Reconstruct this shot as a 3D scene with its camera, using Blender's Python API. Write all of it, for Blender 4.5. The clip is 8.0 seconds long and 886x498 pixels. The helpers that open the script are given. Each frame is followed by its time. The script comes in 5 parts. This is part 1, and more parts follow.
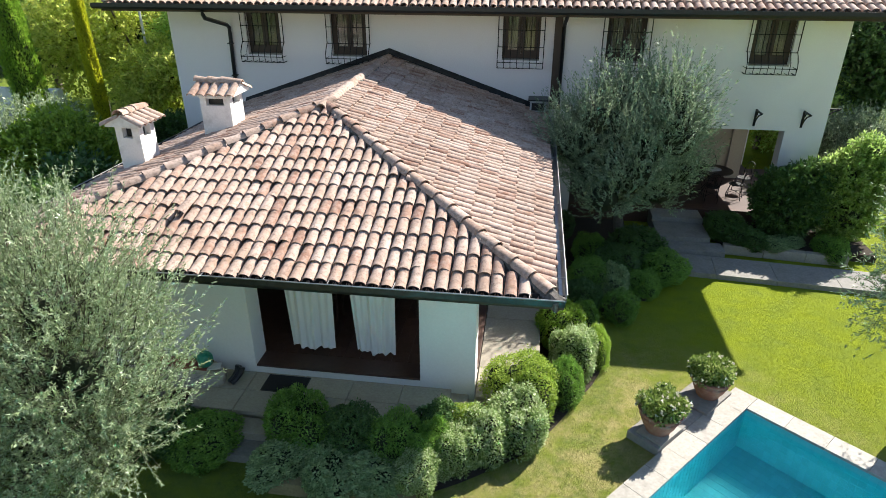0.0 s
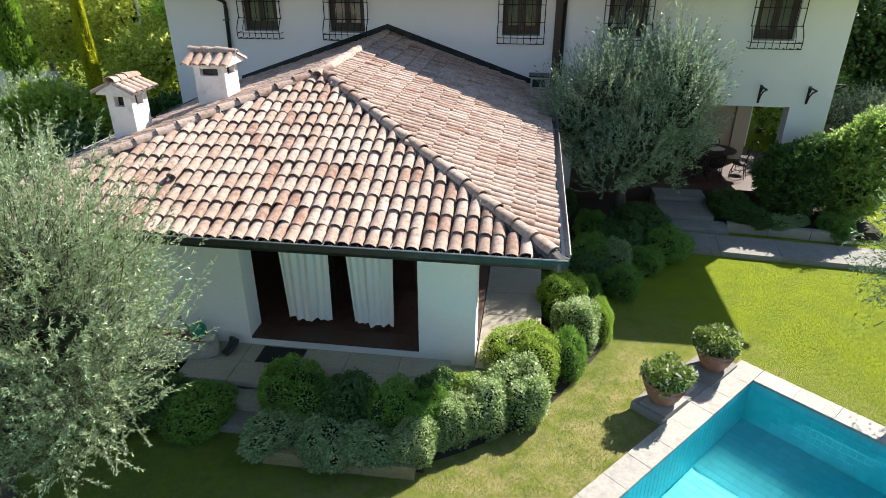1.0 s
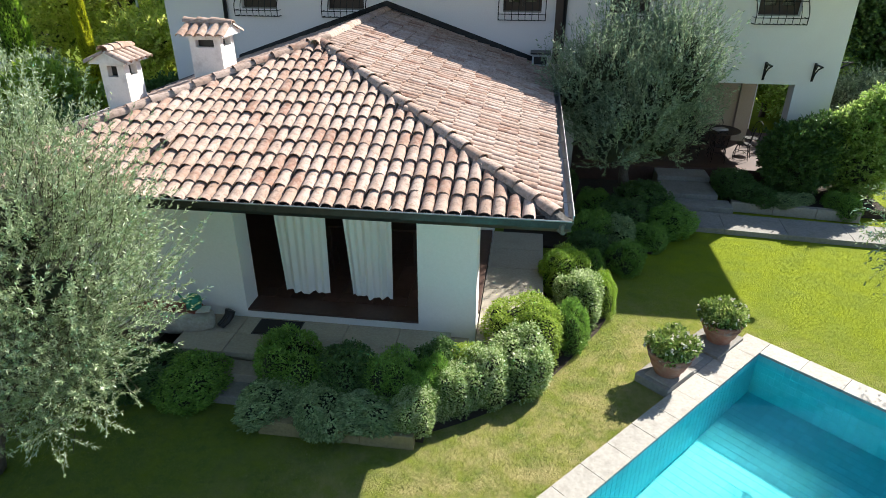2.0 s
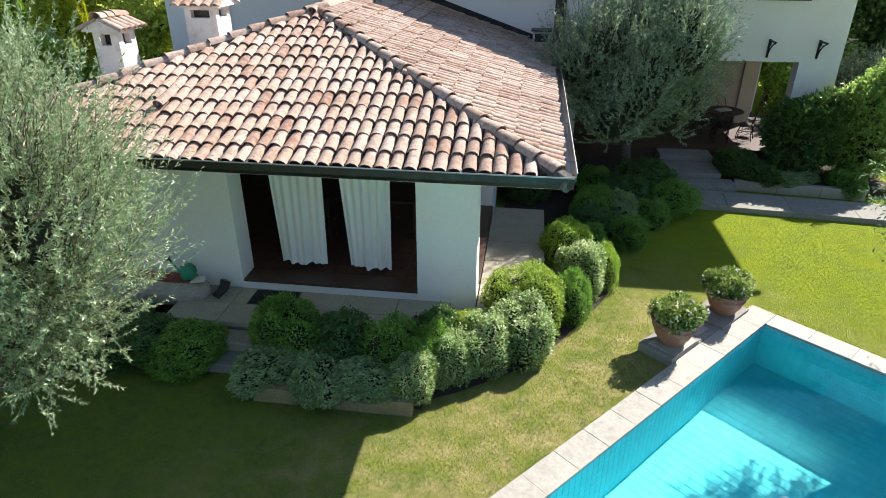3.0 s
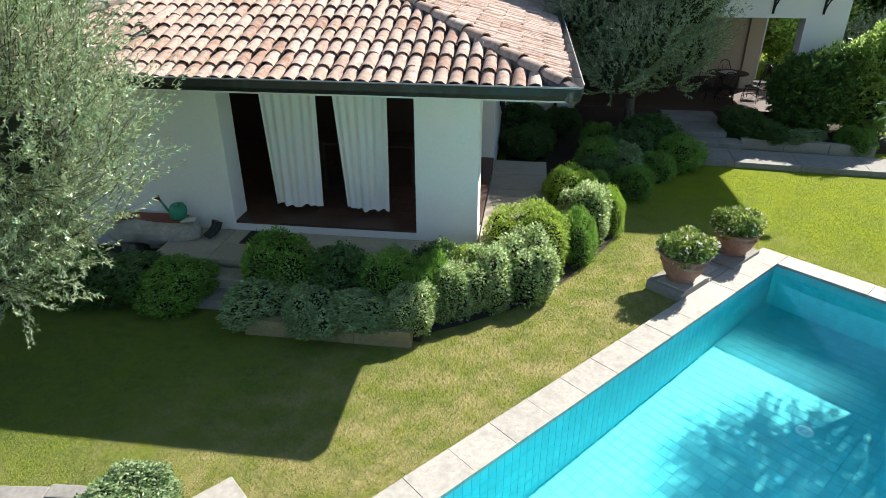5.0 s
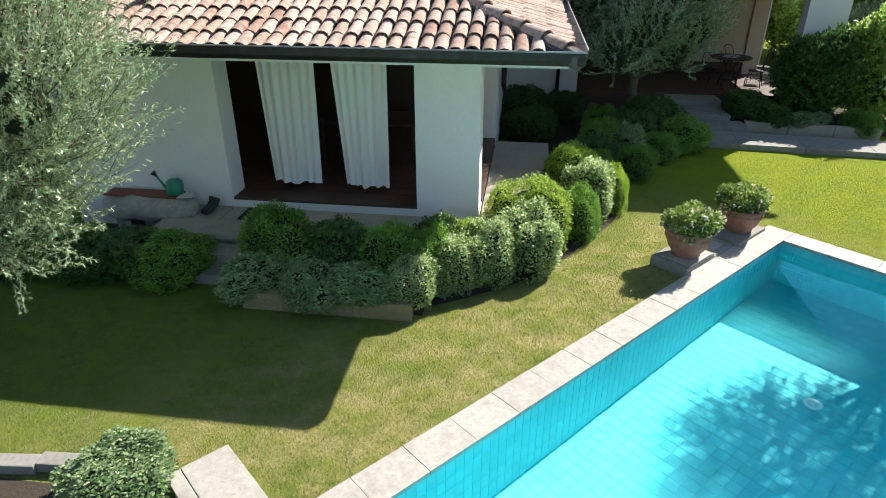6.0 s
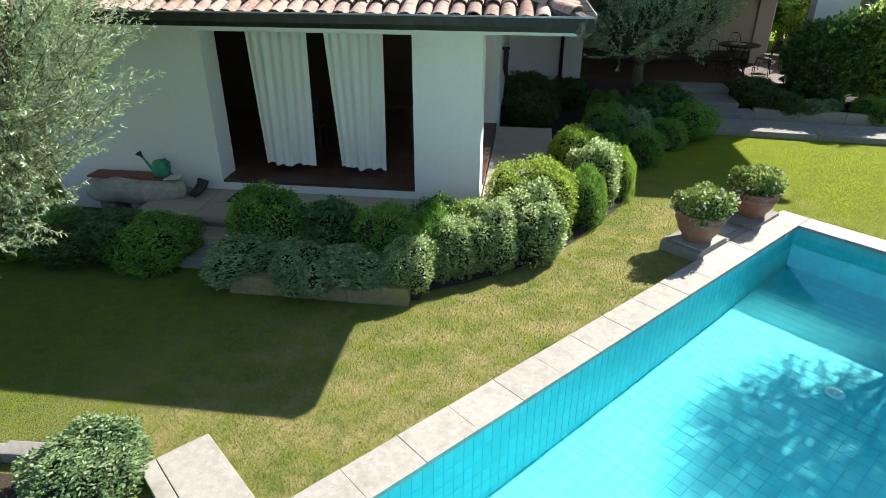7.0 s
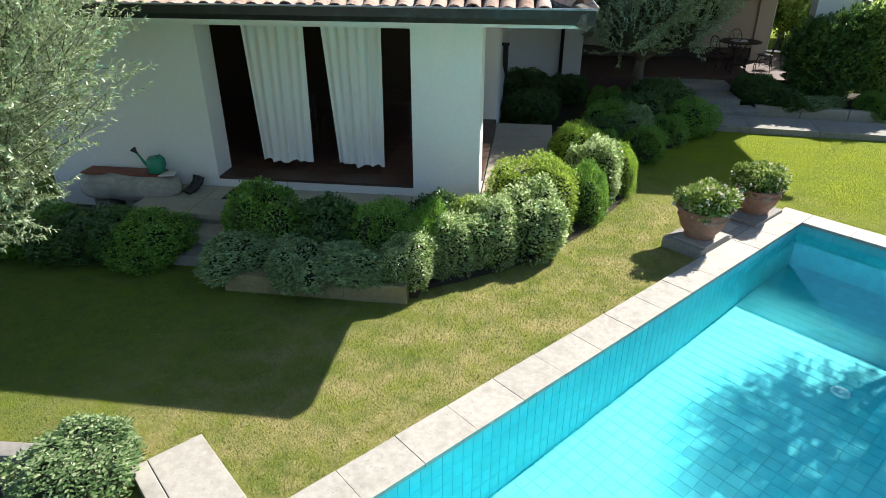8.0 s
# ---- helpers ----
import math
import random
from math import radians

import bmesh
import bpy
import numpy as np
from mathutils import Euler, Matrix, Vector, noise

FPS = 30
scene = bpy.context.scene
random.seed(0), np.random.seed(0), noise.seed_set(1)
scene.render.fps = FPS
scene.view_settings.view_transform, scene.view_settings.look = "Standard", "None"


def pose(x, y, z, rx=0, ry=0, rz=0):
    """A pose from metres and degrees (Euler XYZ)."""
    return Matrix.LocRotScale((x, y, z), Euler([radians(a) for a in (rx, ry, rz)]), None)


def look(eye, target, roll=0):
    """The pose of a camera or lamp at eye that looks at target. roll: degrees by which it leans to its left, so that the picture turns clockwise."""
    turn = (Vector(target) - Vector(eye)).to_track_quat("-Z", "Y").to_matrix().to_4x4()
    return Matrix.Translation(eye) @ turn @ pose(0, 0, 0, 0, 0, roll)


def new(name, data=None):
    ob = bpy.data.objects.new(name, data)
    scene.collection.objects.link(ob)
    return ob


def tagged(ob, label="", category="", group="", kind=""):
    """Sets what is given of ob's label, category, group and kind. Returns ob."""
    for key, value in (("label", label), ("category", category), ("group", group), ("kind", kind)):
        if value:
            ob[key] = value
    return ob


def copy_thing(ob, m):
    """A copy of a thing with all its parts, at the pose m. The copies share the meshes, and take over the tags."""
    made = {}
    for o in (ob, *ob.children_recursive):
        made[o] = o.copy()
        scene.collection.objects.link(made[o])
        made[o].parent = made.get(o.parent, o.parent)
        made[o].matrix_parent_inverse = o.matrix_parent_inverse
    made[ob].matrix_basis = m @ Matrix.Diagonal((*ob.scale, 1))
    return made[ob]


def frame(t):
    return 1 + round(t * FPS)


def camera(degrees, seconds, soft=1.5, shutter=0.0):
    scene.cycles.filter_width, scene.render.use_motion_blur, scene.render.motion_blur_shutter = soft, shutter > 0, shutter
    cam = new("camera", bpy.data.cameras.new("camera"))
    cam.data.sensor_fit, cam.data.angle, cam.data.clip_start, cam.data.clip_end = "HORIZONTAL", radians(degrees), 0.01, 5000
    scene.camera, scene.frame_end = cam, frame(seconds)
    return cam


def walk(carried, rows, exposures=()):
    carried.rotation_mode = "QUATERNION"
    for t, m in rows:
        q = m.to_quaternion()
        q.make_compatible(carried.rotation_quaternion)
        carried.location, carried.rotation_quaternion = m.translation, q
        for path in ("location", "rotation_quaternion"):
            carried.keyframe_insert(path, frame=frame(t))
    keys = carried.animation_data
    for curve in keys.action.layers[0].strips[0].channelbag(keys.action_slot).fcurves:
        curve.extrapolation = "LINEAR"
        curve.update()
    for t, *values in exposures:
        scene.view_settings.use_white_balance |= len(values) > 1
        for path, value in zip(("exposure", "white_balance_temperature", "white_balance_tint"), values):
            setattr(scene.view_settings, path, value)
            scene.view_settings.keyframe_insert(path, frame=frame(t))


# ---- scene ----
cam = camera(71.0, 8.0, soft=0.5)
PATH = [
    (0, (-0.55, 0.093, 7.445), (-0.802, 1.873, 6.567), -0.0),
    (0.5, (-0.552, 0.104, 7.147), (-0.803, 1.882, 6.266), -0.0),
    (1, (-0.547, 0.109, 6.87), (-0.797, 1.886, 5.985), -0.0),
    (1.5, (-0.55, 0.114, 6.621), (-0.8, 1.887, 5.731), -0.0),
    (3, (-0.536, 0.069, 5.822), (-0.785, 1.839, 4.925), -0.0),
    (3.5, (-0.536, 0.037, 5.54), (-0.785, 1.807, 4.643), -0.1),
    (4, (-0.523, -0.001, 5.283), (-0.771, 1.769, 4.386), -0.1),
    (4.5, (-0.506, -0.027, 5.062), (-0.755, 1.742, 4.163), -0.1),
    (4.7, (-0.525, -0.033, 4.931), (-0.771, 1.738, 4.035), -0.1),
    (6, (-0.544, -0.057, 4.396), (-0.79, 1.71, 3.493), -0.1),
    (6.5, (-0.552, 0.07, 4.179), (-0.799, 1.836, 3.275), -0.0),
    (7, (-0.567, 0.233, 3.987), (-0.814, 2.001, 3.084), -0.0),
    (7.5, (-0.562, 0.301, 3.91), (-0.81, 2.067, 3.006), -0.1),
    (8, (-0.574, 0.334, 3.905), (-0.819, 2.101, 3.0), 0.0),
]
walk(cam, [(t, look(eye, target, roll)) for t, eye, target, roll in PATH])


# ---- world, sun, exposure ----
SUN = Vector((2.58, 2.94, 3.2)).normalized()
world = bpy.data.worlds.new("sky")
scene.world = world
world.use_nodes = True
wn = world.node_tree.nodes
sky = wn.new("ShaderNodeTexSky")
sky.sky_type = "NISHITA"
sky.sun_disc = False
sky.dust_density = 0.3
sky.ozone_density = 1.2
sky.sun_elevation = math.asin(SUN.z)
sky.sun_rotation = math.atan2(SUN.x, SUN.y)
world.node_tree.links.new(sky.outputs[0], wn["Background"].inputs[0])
wn["Background"].inputs[1].default_value = 0.098
sun = new("sun", bpy.data.lights.new("sun", "SUN"))
sun.data.energy = 5.6
sun.data.angle = radians(0.53)
sun.data.color = (1.0, 0.95, 0.87)
sun.matrix_world = look(SUN * 60, (0, 0, 0))
scene.view_settings.exposure = 0.96


# ---- materials ----
def material(name):
    m = bpy.data.materials.new(name)
    m.use_nodes = True
    return m, m.node_tree.nodes, m.node_tree.links, m.node_tree.nodes["Principled BSDF"]


def ramp(nodes, links, src, stops):
    r = nodes.new("ShaderNodeValToRGB")
    e = r.color_ramp.elements
    e[0].position, e[0].color = stops[0][0], (*stops[0][1], 1)
    e[1].position, e[1].color = stops[-1][0], (*stops[-1][1], 1)
    for p, c in stops[1:-1]:
        k = e.new(p)
        k.color = (*c, 1)
    links.new(src, r.inputs[0])
    return r.outputs[0]


def noise_of(nodes, links, scale, detail=6, rough=0.6, vec=None):
    n = nodes.new("ShaderNodeTexNoise")
    n.inputs["Scale"].default_value = scale
    n.inputs["Detail"].default_value = detail
    n.inputs["Roughness"].default_value = rough
    if vec is not None:
        links.new(vec, n.inputs["Vector"])
    return n.outputs["Fac"]


def blend(nodes, links, fac, a, b, mode="MIX"):
    x = nodes.new("ShaderNodeMix")
    x.data_type = "RGBA"
    x.blend_type = mode
    for s, v in ((x.inputs["Factor"], fac), (x.inputs[6], a), (x.inputs[7], b)):
        if isinstance(v, (int, float)):
            s.default_value = v
        elif isinstance(v, tuple):
            s.default_value = (*v, 1)
        else:
            links.new(v, s)
    return x.outputs[2]


def bumped(nodes, links, bsdf, src, strength, dist):
    b = nodes.new("ShaderNodeBump")
    b.inputs["Strength"].default_value = strength
    b.inputs["Distance"].default_value = dist
    links.new(src, b.inputs["Height"])
    links.new(b.outputs[0], bsdf.inputs["Normal"])


def surface(name, c1, c2, stain=None, big=0.8, small=25.0, rough=0.8, bump=0.3, dist=0.005, metal=0.0, amount=0.5, pieces=0.0, pits=0.0):
    """Two scales of variation, stains, fine relief; pieces: how far single pieces differ."""
    m, n, l, b = material(name)
    co = n.new("ShaderNodeTexCoord").outputs["Object"] if not pieces else n.new("ShaderNodeNewGeometry").outputs["Position"]
    fine = noise_of(n, l, small, 8, 0.65, co)
    wide = noise_of(n, l, big, 5, 0.6, co)
    col = ramp(n, l, fine, [(0.3, c1), (0.7, c2)])
    if stain:
        f = ramp(n, l, wide, [(0.5, (0, 0, 0)), (0.75, (amount,) * 3)])
        col = blend(n, l, f, col, stain)
    if pits:
        hole = ramp(n, l, noise_of(n, l, 34, 4, 0.7, co), [(0.62, (0, 0, 0)), (0.70, (pits,) * 3)])
        col = blend(n, l, hole, col, (0.12, 0.10, 0.08))
    if pieces:
        info = n.new("ShaderNodeObjectInfo").outputs["Random"]
        isl = n.new("ShaderNodeNewGeometry").outputs["Random Per Island"]
        add = n.new("ShaderNodeMath")
        add.operation = "ADD"
        l.new(info, add.inputs[0])
        l.new(isl, add.inputs[1])
        fr = n.new("ShaderNodeMath")
        fr.operation = "FRACT"
        l.new(add.outputs[0], fr.inputs[0])
        g = ramp(n, l, fr.outputs[0], [(0, (1 - pieces,) * 3), (1, (1 + 0.0 * pieces,) * 3)])
        col = blend(n, l, 1.0, col, g, "MULTIPLY")
    l.new(col, b.inputs["Base Color"])
    b.inputs["Roughness"].default_value = rough
    b.inputs["Metallic"].default_value = metal
    if bump:
        bumped(n, l, b, fine, bump, dist)
    return m


def leaf_material(name, stops, rough=0.45, through_light=0.3):
    m, n, l, b = material(name)
    g = n.new("ShaderNodeNewGeometry")
    wide = noise_of(n, l, 2.2, 3, 0.6, g.outputs["Position"])
    add = n.new("ShaderNodeMath")
    add.operation = "MULTIPLY_ADD"
    add.inputs[1].default_value = 0.55
    l.new(g.outputs["Random Per Island"], add.inputs[0])
    sc = n.new("ShaderNodeMath")
    sc.operation = "MULTIPLY"
    sc.inputs[1].default_value = 0.5
    l.new(wide, sc.inputs[0])
    l.new(sc.outputs[0], add.inputs[2])
    col = ramp(n, l, add.outputs[0], stops)
    l.new(col, b.inputs["Base Color"])
    b.inputs["Roughness"].default_value = rough
    t = n.new("ShaderNodeBsdfTranslucent")
    l.new(col, t.inputs[0])
    mix = n.new("ShaderNodeMixShader")
    mix.inputs[0].default_value = through_light
    l.new(b.outputs[0], mix.inputs[1])
    l.new(t.outputs[0], mix.inputs[2])
    l.new(mix.outputs[0], n["Material Output"].inputs[0])
    return m


def tile_material(name, dull=1.0):
    """Old clay roof tiles: each its own tint, lichen and soot stains."""
    m, n, l, b = material(name)
    g = n.new("ShaderNodeNewGeometry")
    info = n.new("ShaderNodeObjectInfo").outputs["Random"]
    add = n.new("ShaderNodeMath")
    add.operation = "ADD"
    l.new(info, add.inputs[0])
    l.new(g.outputs["Random Per Island"], add.inputs[1])
    fr = n.new("ShaderNodeMath")
    fr.operation = "FRACT"
    l.new(add.outputs[0], fr.inputs[0])
    tint = ramp(n, l, fr.outputs[0], [(0.0, (0.27, 0.14, 0.09)), (0.06, (0.38, 0.225, 0.155)), (0.25, (0.47, 0.335, 0.25)),
                                      (0.6, (0.54, 0.42, 0.335)), (0.85, (0.60, 0.485, 0.40)), (1.0, (0.44, 0.33, 0.255))])
    pos = g.outputs["Position"]
    patch = ramp(n, l, noise_of(n, l, 9.0, 6, 0.7, pos), [(0.42, (0, 0, 0)), (0.66, (0.75, 0.75, 0.75))])
    col = blend(n, l, patch, tint, (0.60, 0.49, 0.41))
    ochre = ramp(n, l, noise_of(n, l, 5.0, 7, 0.75, pos), [(0.54, (0, 0, 0)), (0.70, (0.7, 0.7, 0.7))])
    col = blend(n, l, ochre, col, (0.30, 0.215, 0.12))
    soot = ramp(n, l, noise_of(n, l, 14.0, 8, 0.75, pos), [(0.48, (0, 0, 0)), (0.70, (0.85, 0.85, 0.85))])
    col = blend(n, l, soot, col, (0.13, 0.095, 0.075))
    broad = ramp(n, l, noise_of(n, l, 0.7, 4, 0.6, pos), [(0.45, (1, 1, 1)), (0.75, (0.72, 0.68, 0.64))])
    col = blend(n, l, 1.0, col, broad, "MULTIPLY")
    col = blend(n, l, 1.0, col, (dull, dull * 0.94, dull * 0.945), "MULTIPLY")
    l.new(col, b.inputs["Base Color"])
    b.inputs["Roughness"].default_value = 0.9
    bumped(n, l, b, noise_of(n, l, 60, 6, 0.7, pos), 0.5, 0.006)
    return m


PLASTER = surface("white_plaster", (0.765, 0.725, 0.715), (0.825, 0.785, 0.775), (0.68, 0.635, 0.60), 0.6, 30, 0.9, 0.25, 0.004, amount=0.35)
CHIMNEY = surface("weathered_plaster", (0.70, 0.69, 0.67), (0.80, 0.79, 0.77), (0.40, 0.38, 0.36), 3.0, 26, 0.92, 0.4, 0.006, amount=0.7)
# plaster toned down indoors: part of the loggia's shade is in this colour
INNER = surface("dimmed_room_plaster", (0.36, 0.31, 0.245), (0.42, 0.365, 0.29), None, 0.6, 20, 0.9, 0.15)
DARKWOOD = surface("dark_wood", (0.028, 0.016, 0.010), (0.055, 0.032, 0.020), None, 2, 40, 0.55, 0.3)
IRON = surface("black_iron", (0.012, 0.012, 0.013), (0.03, 0.03, 0.03), None, 3, 60, 0.5, 0.3, metal=0.6)
GUTTER = surface("dark_patinated_gutter", (0.013, 0.014, 0.015), (0.027, 0.028, 0.029), (0.07, 0.074, 0.075), 4.0, 14, 0.4, 0.15, metal=0.2, amount=0.6)
ZINC = surface("zinc_gutter", (0.30, 0.30, 0.30), (0.46, 0.46, 0.45), (0.18, 0.19, 0.19), 2.0, 20, 0.4, 0.15, metal=0.8)
BLACKPIPE = surface("black_painted_metal", (0.015, 0.016, 0.018), (0.03, 0.031, 0.034), None, 2, 30, 0.4, 0.1, metal=0.3)
TERRACOTTA = surface("terracotta_floor", (0.070, 0.034, 0.025), (0.115, 0.058, 0.042), (0.05, 0.025, 0.018), 1.5, 12, 0.5, 0.2, pieces=0.3)
POTCLAY = surface("pot_clay", (0.26, 0.115, 0.075), (0.37, 0.18, 0.12), (0.42, 0.33, 0.27), 5.0, 30, 0.85, 0.35, amount=0.6)
STONE = surface("sandstone_paving", (0.34, 0.30, 0.24), (0.46, 0.41, 0.33), (0.25, 0.22, 0.18), 2.0, 22, 0.85, 0.35, pieces=0.15)
TRAVERTINE = surface("travertine", (0.33, 0.305, 0.265), (0.45, 0.42, 0.365), (0.20, 0.175, 0.14), 5.0, 18, 0.7, 0.35, pieces=0.12, pits=0.55)
GREYSTONE = surface("grey_stone", (0.22, 0.21, 0.19), (0.33, 0.31, 0.28), (0.15, 0.14, 0.125), 3, 20, 0.85, 0.4, pieces=0.15)
MOSSY = surface("mossy_stone", (0.21, 0.17, 0.08), (0.33, 0.27, 0.135), (0.075, 0.08, 0.03), 2.5, 20, 0.95, 0.5, amount=0.8)
BOULDER = surface("rough_limestone", (0.30, 0.27, 0.22), (0.46, 0.42, 0.36), (0.16, 0.14, 0.11), 4, 16, 0.9, 0.8, 0.02, amount=0.7)
EARTH = surface("dark_soil", (0.030, 0.022, 0.014), (0.06, 0.045, 0.030), None, 2, 30, 1.0, 0.8, 0.02)
BARK = surface("olive_bark", (0.07, 0.058, 0.045), (0.17, 0.145, 0.115), None, 3, 24, 0.95, 0.9, 0.02)
CLOTH = surface("white_curtain_cloth", (0.80, 0.775, 0.755), (0.86, 0.835, 0.815), None, 2, 120, 0.9, 0.15, 0.002)
RUBBER = surface("black_mat_fibre", (0.010, 0.010, 0.010), (0.025, 0.024, 0.022), None, 3, 150, 0.95, 0.8, 0.004)
GREENPLASTIC = surface("green_plastic", (0.02, 0.21, 0.13), (0.03, 0.26, 0.165), None, 3, 30, 0.4, 0.05)
BLACKPLASTIC = surface("black_plastic", (0.010, 0.010, 0.011), (0.02, 0.02, 0.02), None, 3, 30, 0.4, 0.1)
REDPAINT = surface("red_painted_wood", (0.16, 0.035, 0.020), (0.24, 0.06, 0.035), None, 3, 30, 0.6, 0.2)
GREYCASE = surface("pale_grey_metal", (0.46, 0.47, 0.47), (0.56, 0.57, 0.56), None, 3, 30, 0.45, 0.05)
PAPER = surface("printed_paper", (0.50, 0.48, 0.45), (0.68, 0.66, 0.62), None, 12, 60, 0.7, 0.0)
POOLTILE = surface("turquoise_pool_tile", (0.12, 0.57, 0.60), (0.15, 0.63, 0.655), None, 1.2, 10, 0.35, 0.05, pieces=0.10)
GROUT = surface("pool_grout", (0.09, 0.47, 0.51), (0.11, 0.52, 0.56), None, 1, 10, 0.8, 0.0)
for wet in (POOLTILE, GROUT):
    wet.node_tree.nodes["Principled BSDF"].inputs["Specular IOR Level"].default_value = 0.06   # under water
WHITEPLASTIC = surface("white_plastic", (0.78, 0.80, 0.80), (0.82, 0.84, 0.84), None, 2, 20, 0.4, 0.0)
TILE = tile_material("old_clay_tile", 0.90)
TILE_FAR = tile_material("old_clay_tile_upper", 0.87)
MORTAR = surface("lichened_mortar", (0.05, 0.045, 0.038), (0.20, 0.18, 0.155), (0.05, 0.045, 0.038), 4, 26, 0.95, 0.8, 0.02)

OLIVE = leaf_material("olive_leaf", [(0.1, (0.12, 0.18, 0.065)), (0.4, (0.24, 0.32, 0.15)), (0.65, (0.41, 0.49, 0.29)), (0.95, (0.68, 0.74, 0.56))], 0.34, 0.34)
# bright laurel leaf: sunlight on the laurel's right part is in the colour
LAURELLEAF = leaf_material("sunlit_laurel_leaf", [(0.1, (0.12, 0.24, 0.05)), (0.5, (0.34, 0.50, 0.12)), (0.95, (0.66, 0.76, 0.32))], 0.36, 0.6)
# shaded copy of the olive leaf, with shade put into its colour
OLIVE_DARK = leaf_material("olive_leaf_shaded", [(0.1, (0.09, 0.15, 0.08)), (0.5, (0.24, 0.33, 0.19)), (0.95, (0.64, 0.72, 0.50))], 0.36, 0.3)
BOXLEAF = leaf_material("box_leaf", [(0.1, (0.084, 0.177, 0.029)), (0.5, (0.177, 0.344, 0.053)), (0.95, (0.356, 0.570, 0.106))], 0.4, 0.38)
DARKLEAF = leaf_material("dark_evergreen_leaf", [(0.1, (0.037, 0.085, 0.023)), (0.5, (0.075, 0.161, 0.037)), (0.95, (0.161, 0.263, 0.066))], 0.38, 0.25)
BRIGHTLEAF = leaf_material("bright_green_leaf", [(0.1, (0.156, 0.277, 0.025)), (0.5, (0.295, 0.468, 0.044)), (0.95, (0.520, 0.658, 0.105))], 0.42, 0.42)
GREYLEAF = leaf_material("grey_green_leaf", [(0.1, (0.11, 0.19, 0.065)), (0.5, (0.26, 0.37, 0.15)), (0.95, (0.52, 0.61, 0.31))], 0.38, 0.3)
# besides variegation, the ramp's ends hold sun glints and dark gaps between clumps
PALELEAF = leaf_material("variegated_sunlit_leaf", [(0.1, (0.07, 0.14, 0.03)), (0.38, (0.23, 0.35, 0.10)), (0.60, (0.48, 0.59, 0.27)), (0.90, (0.80, 0.84, 0.60))], 0.34, 0.58)
YELLOWLEAF = leaf_material("yellowing_leaf", [(0.1, (0.28, 0.40, 0.08)), (0.5, (0.68, 0.74, 0.18)), (0.95, (0.92, 0.87, 0.32))], 0.4, 0.7)
FRESHLEAF = leaf_material("fresh_leaf", [(0.1, (0.19, 0.36, 0.08)), (0.5, (0.50, 0.70, 0.19)), (0.95, (0.76, 0.88, 0.42))], 0.38, 0.7)
SAGELEAF = leaf_material("olive_green_leaf", [(0.1, (0.11, 0.20, 0.022)), (0.5, (0.30, 0.43, 0.05)), (0.95, (0.54, 0.64, 0.11))], 0.55, 0.5)
# yellow of the slim cypress carries the sunlight on its lit side
CYPRESSLEAF = leaf_material("sunlit_cypress_leaf", [(0.1, (0.24, 0.28, 0.02)), (0.5, (0.55, 0.58, 0.035)), (0.95, (0.82, 0.78, 0.06))], 0.5, 0.5)
CYPRESS_DARK = leaf_material("green_cypress_leaf", [(0.1, (0.10, 0.19, 0.02)), (0.5, (0.24, 0.42, 0.04)), (0.95, (0.50, 0.66, 0.09))], 0.5, 0.45)
EDGEDLEAF = leaf_material("pale_edged_leaf", [(0.1, (0.03, 0.075, 0.022)), (0.5, (0.12, 0.21, 0.07)), (0.95, (0.50, 0.57, 0.32))], 0.5, 0.3)
PETAL = leaf_material("pale_petal", [(0.1, (0.66, 0.60, 0.50)), (0.95, (0.82, 0.78, 0.68))], 0.6, 0.3)
LUSH = leaf_material("lush_grass_blade", [(0.12, (0.15, 0.20, 0.013)), (0.5, (0.25, 0.31, 0.015)), (0.95, (0.42, 0.45, 0.04))], 0.55, 0.35)
BLADE = leaf_material("grass_blade", [(0.12, (0.075, 0.12, 0.024)), (0.35, (0.10, 0.165, 0.03)), (0.6, (0.19, 0.235, 0.03)), (0.95, (0.42, 0.42, 0.08))], 0.5, 0.35)
STRAW = leaf_material("dry_grass_blade", [(0.12, (0.16, 0.15, 0.05)), (0.5, (0.31, 0.28, 0.10)), (0.95, (0.48, 0.42, 0.19))], 0.55, 0.3)


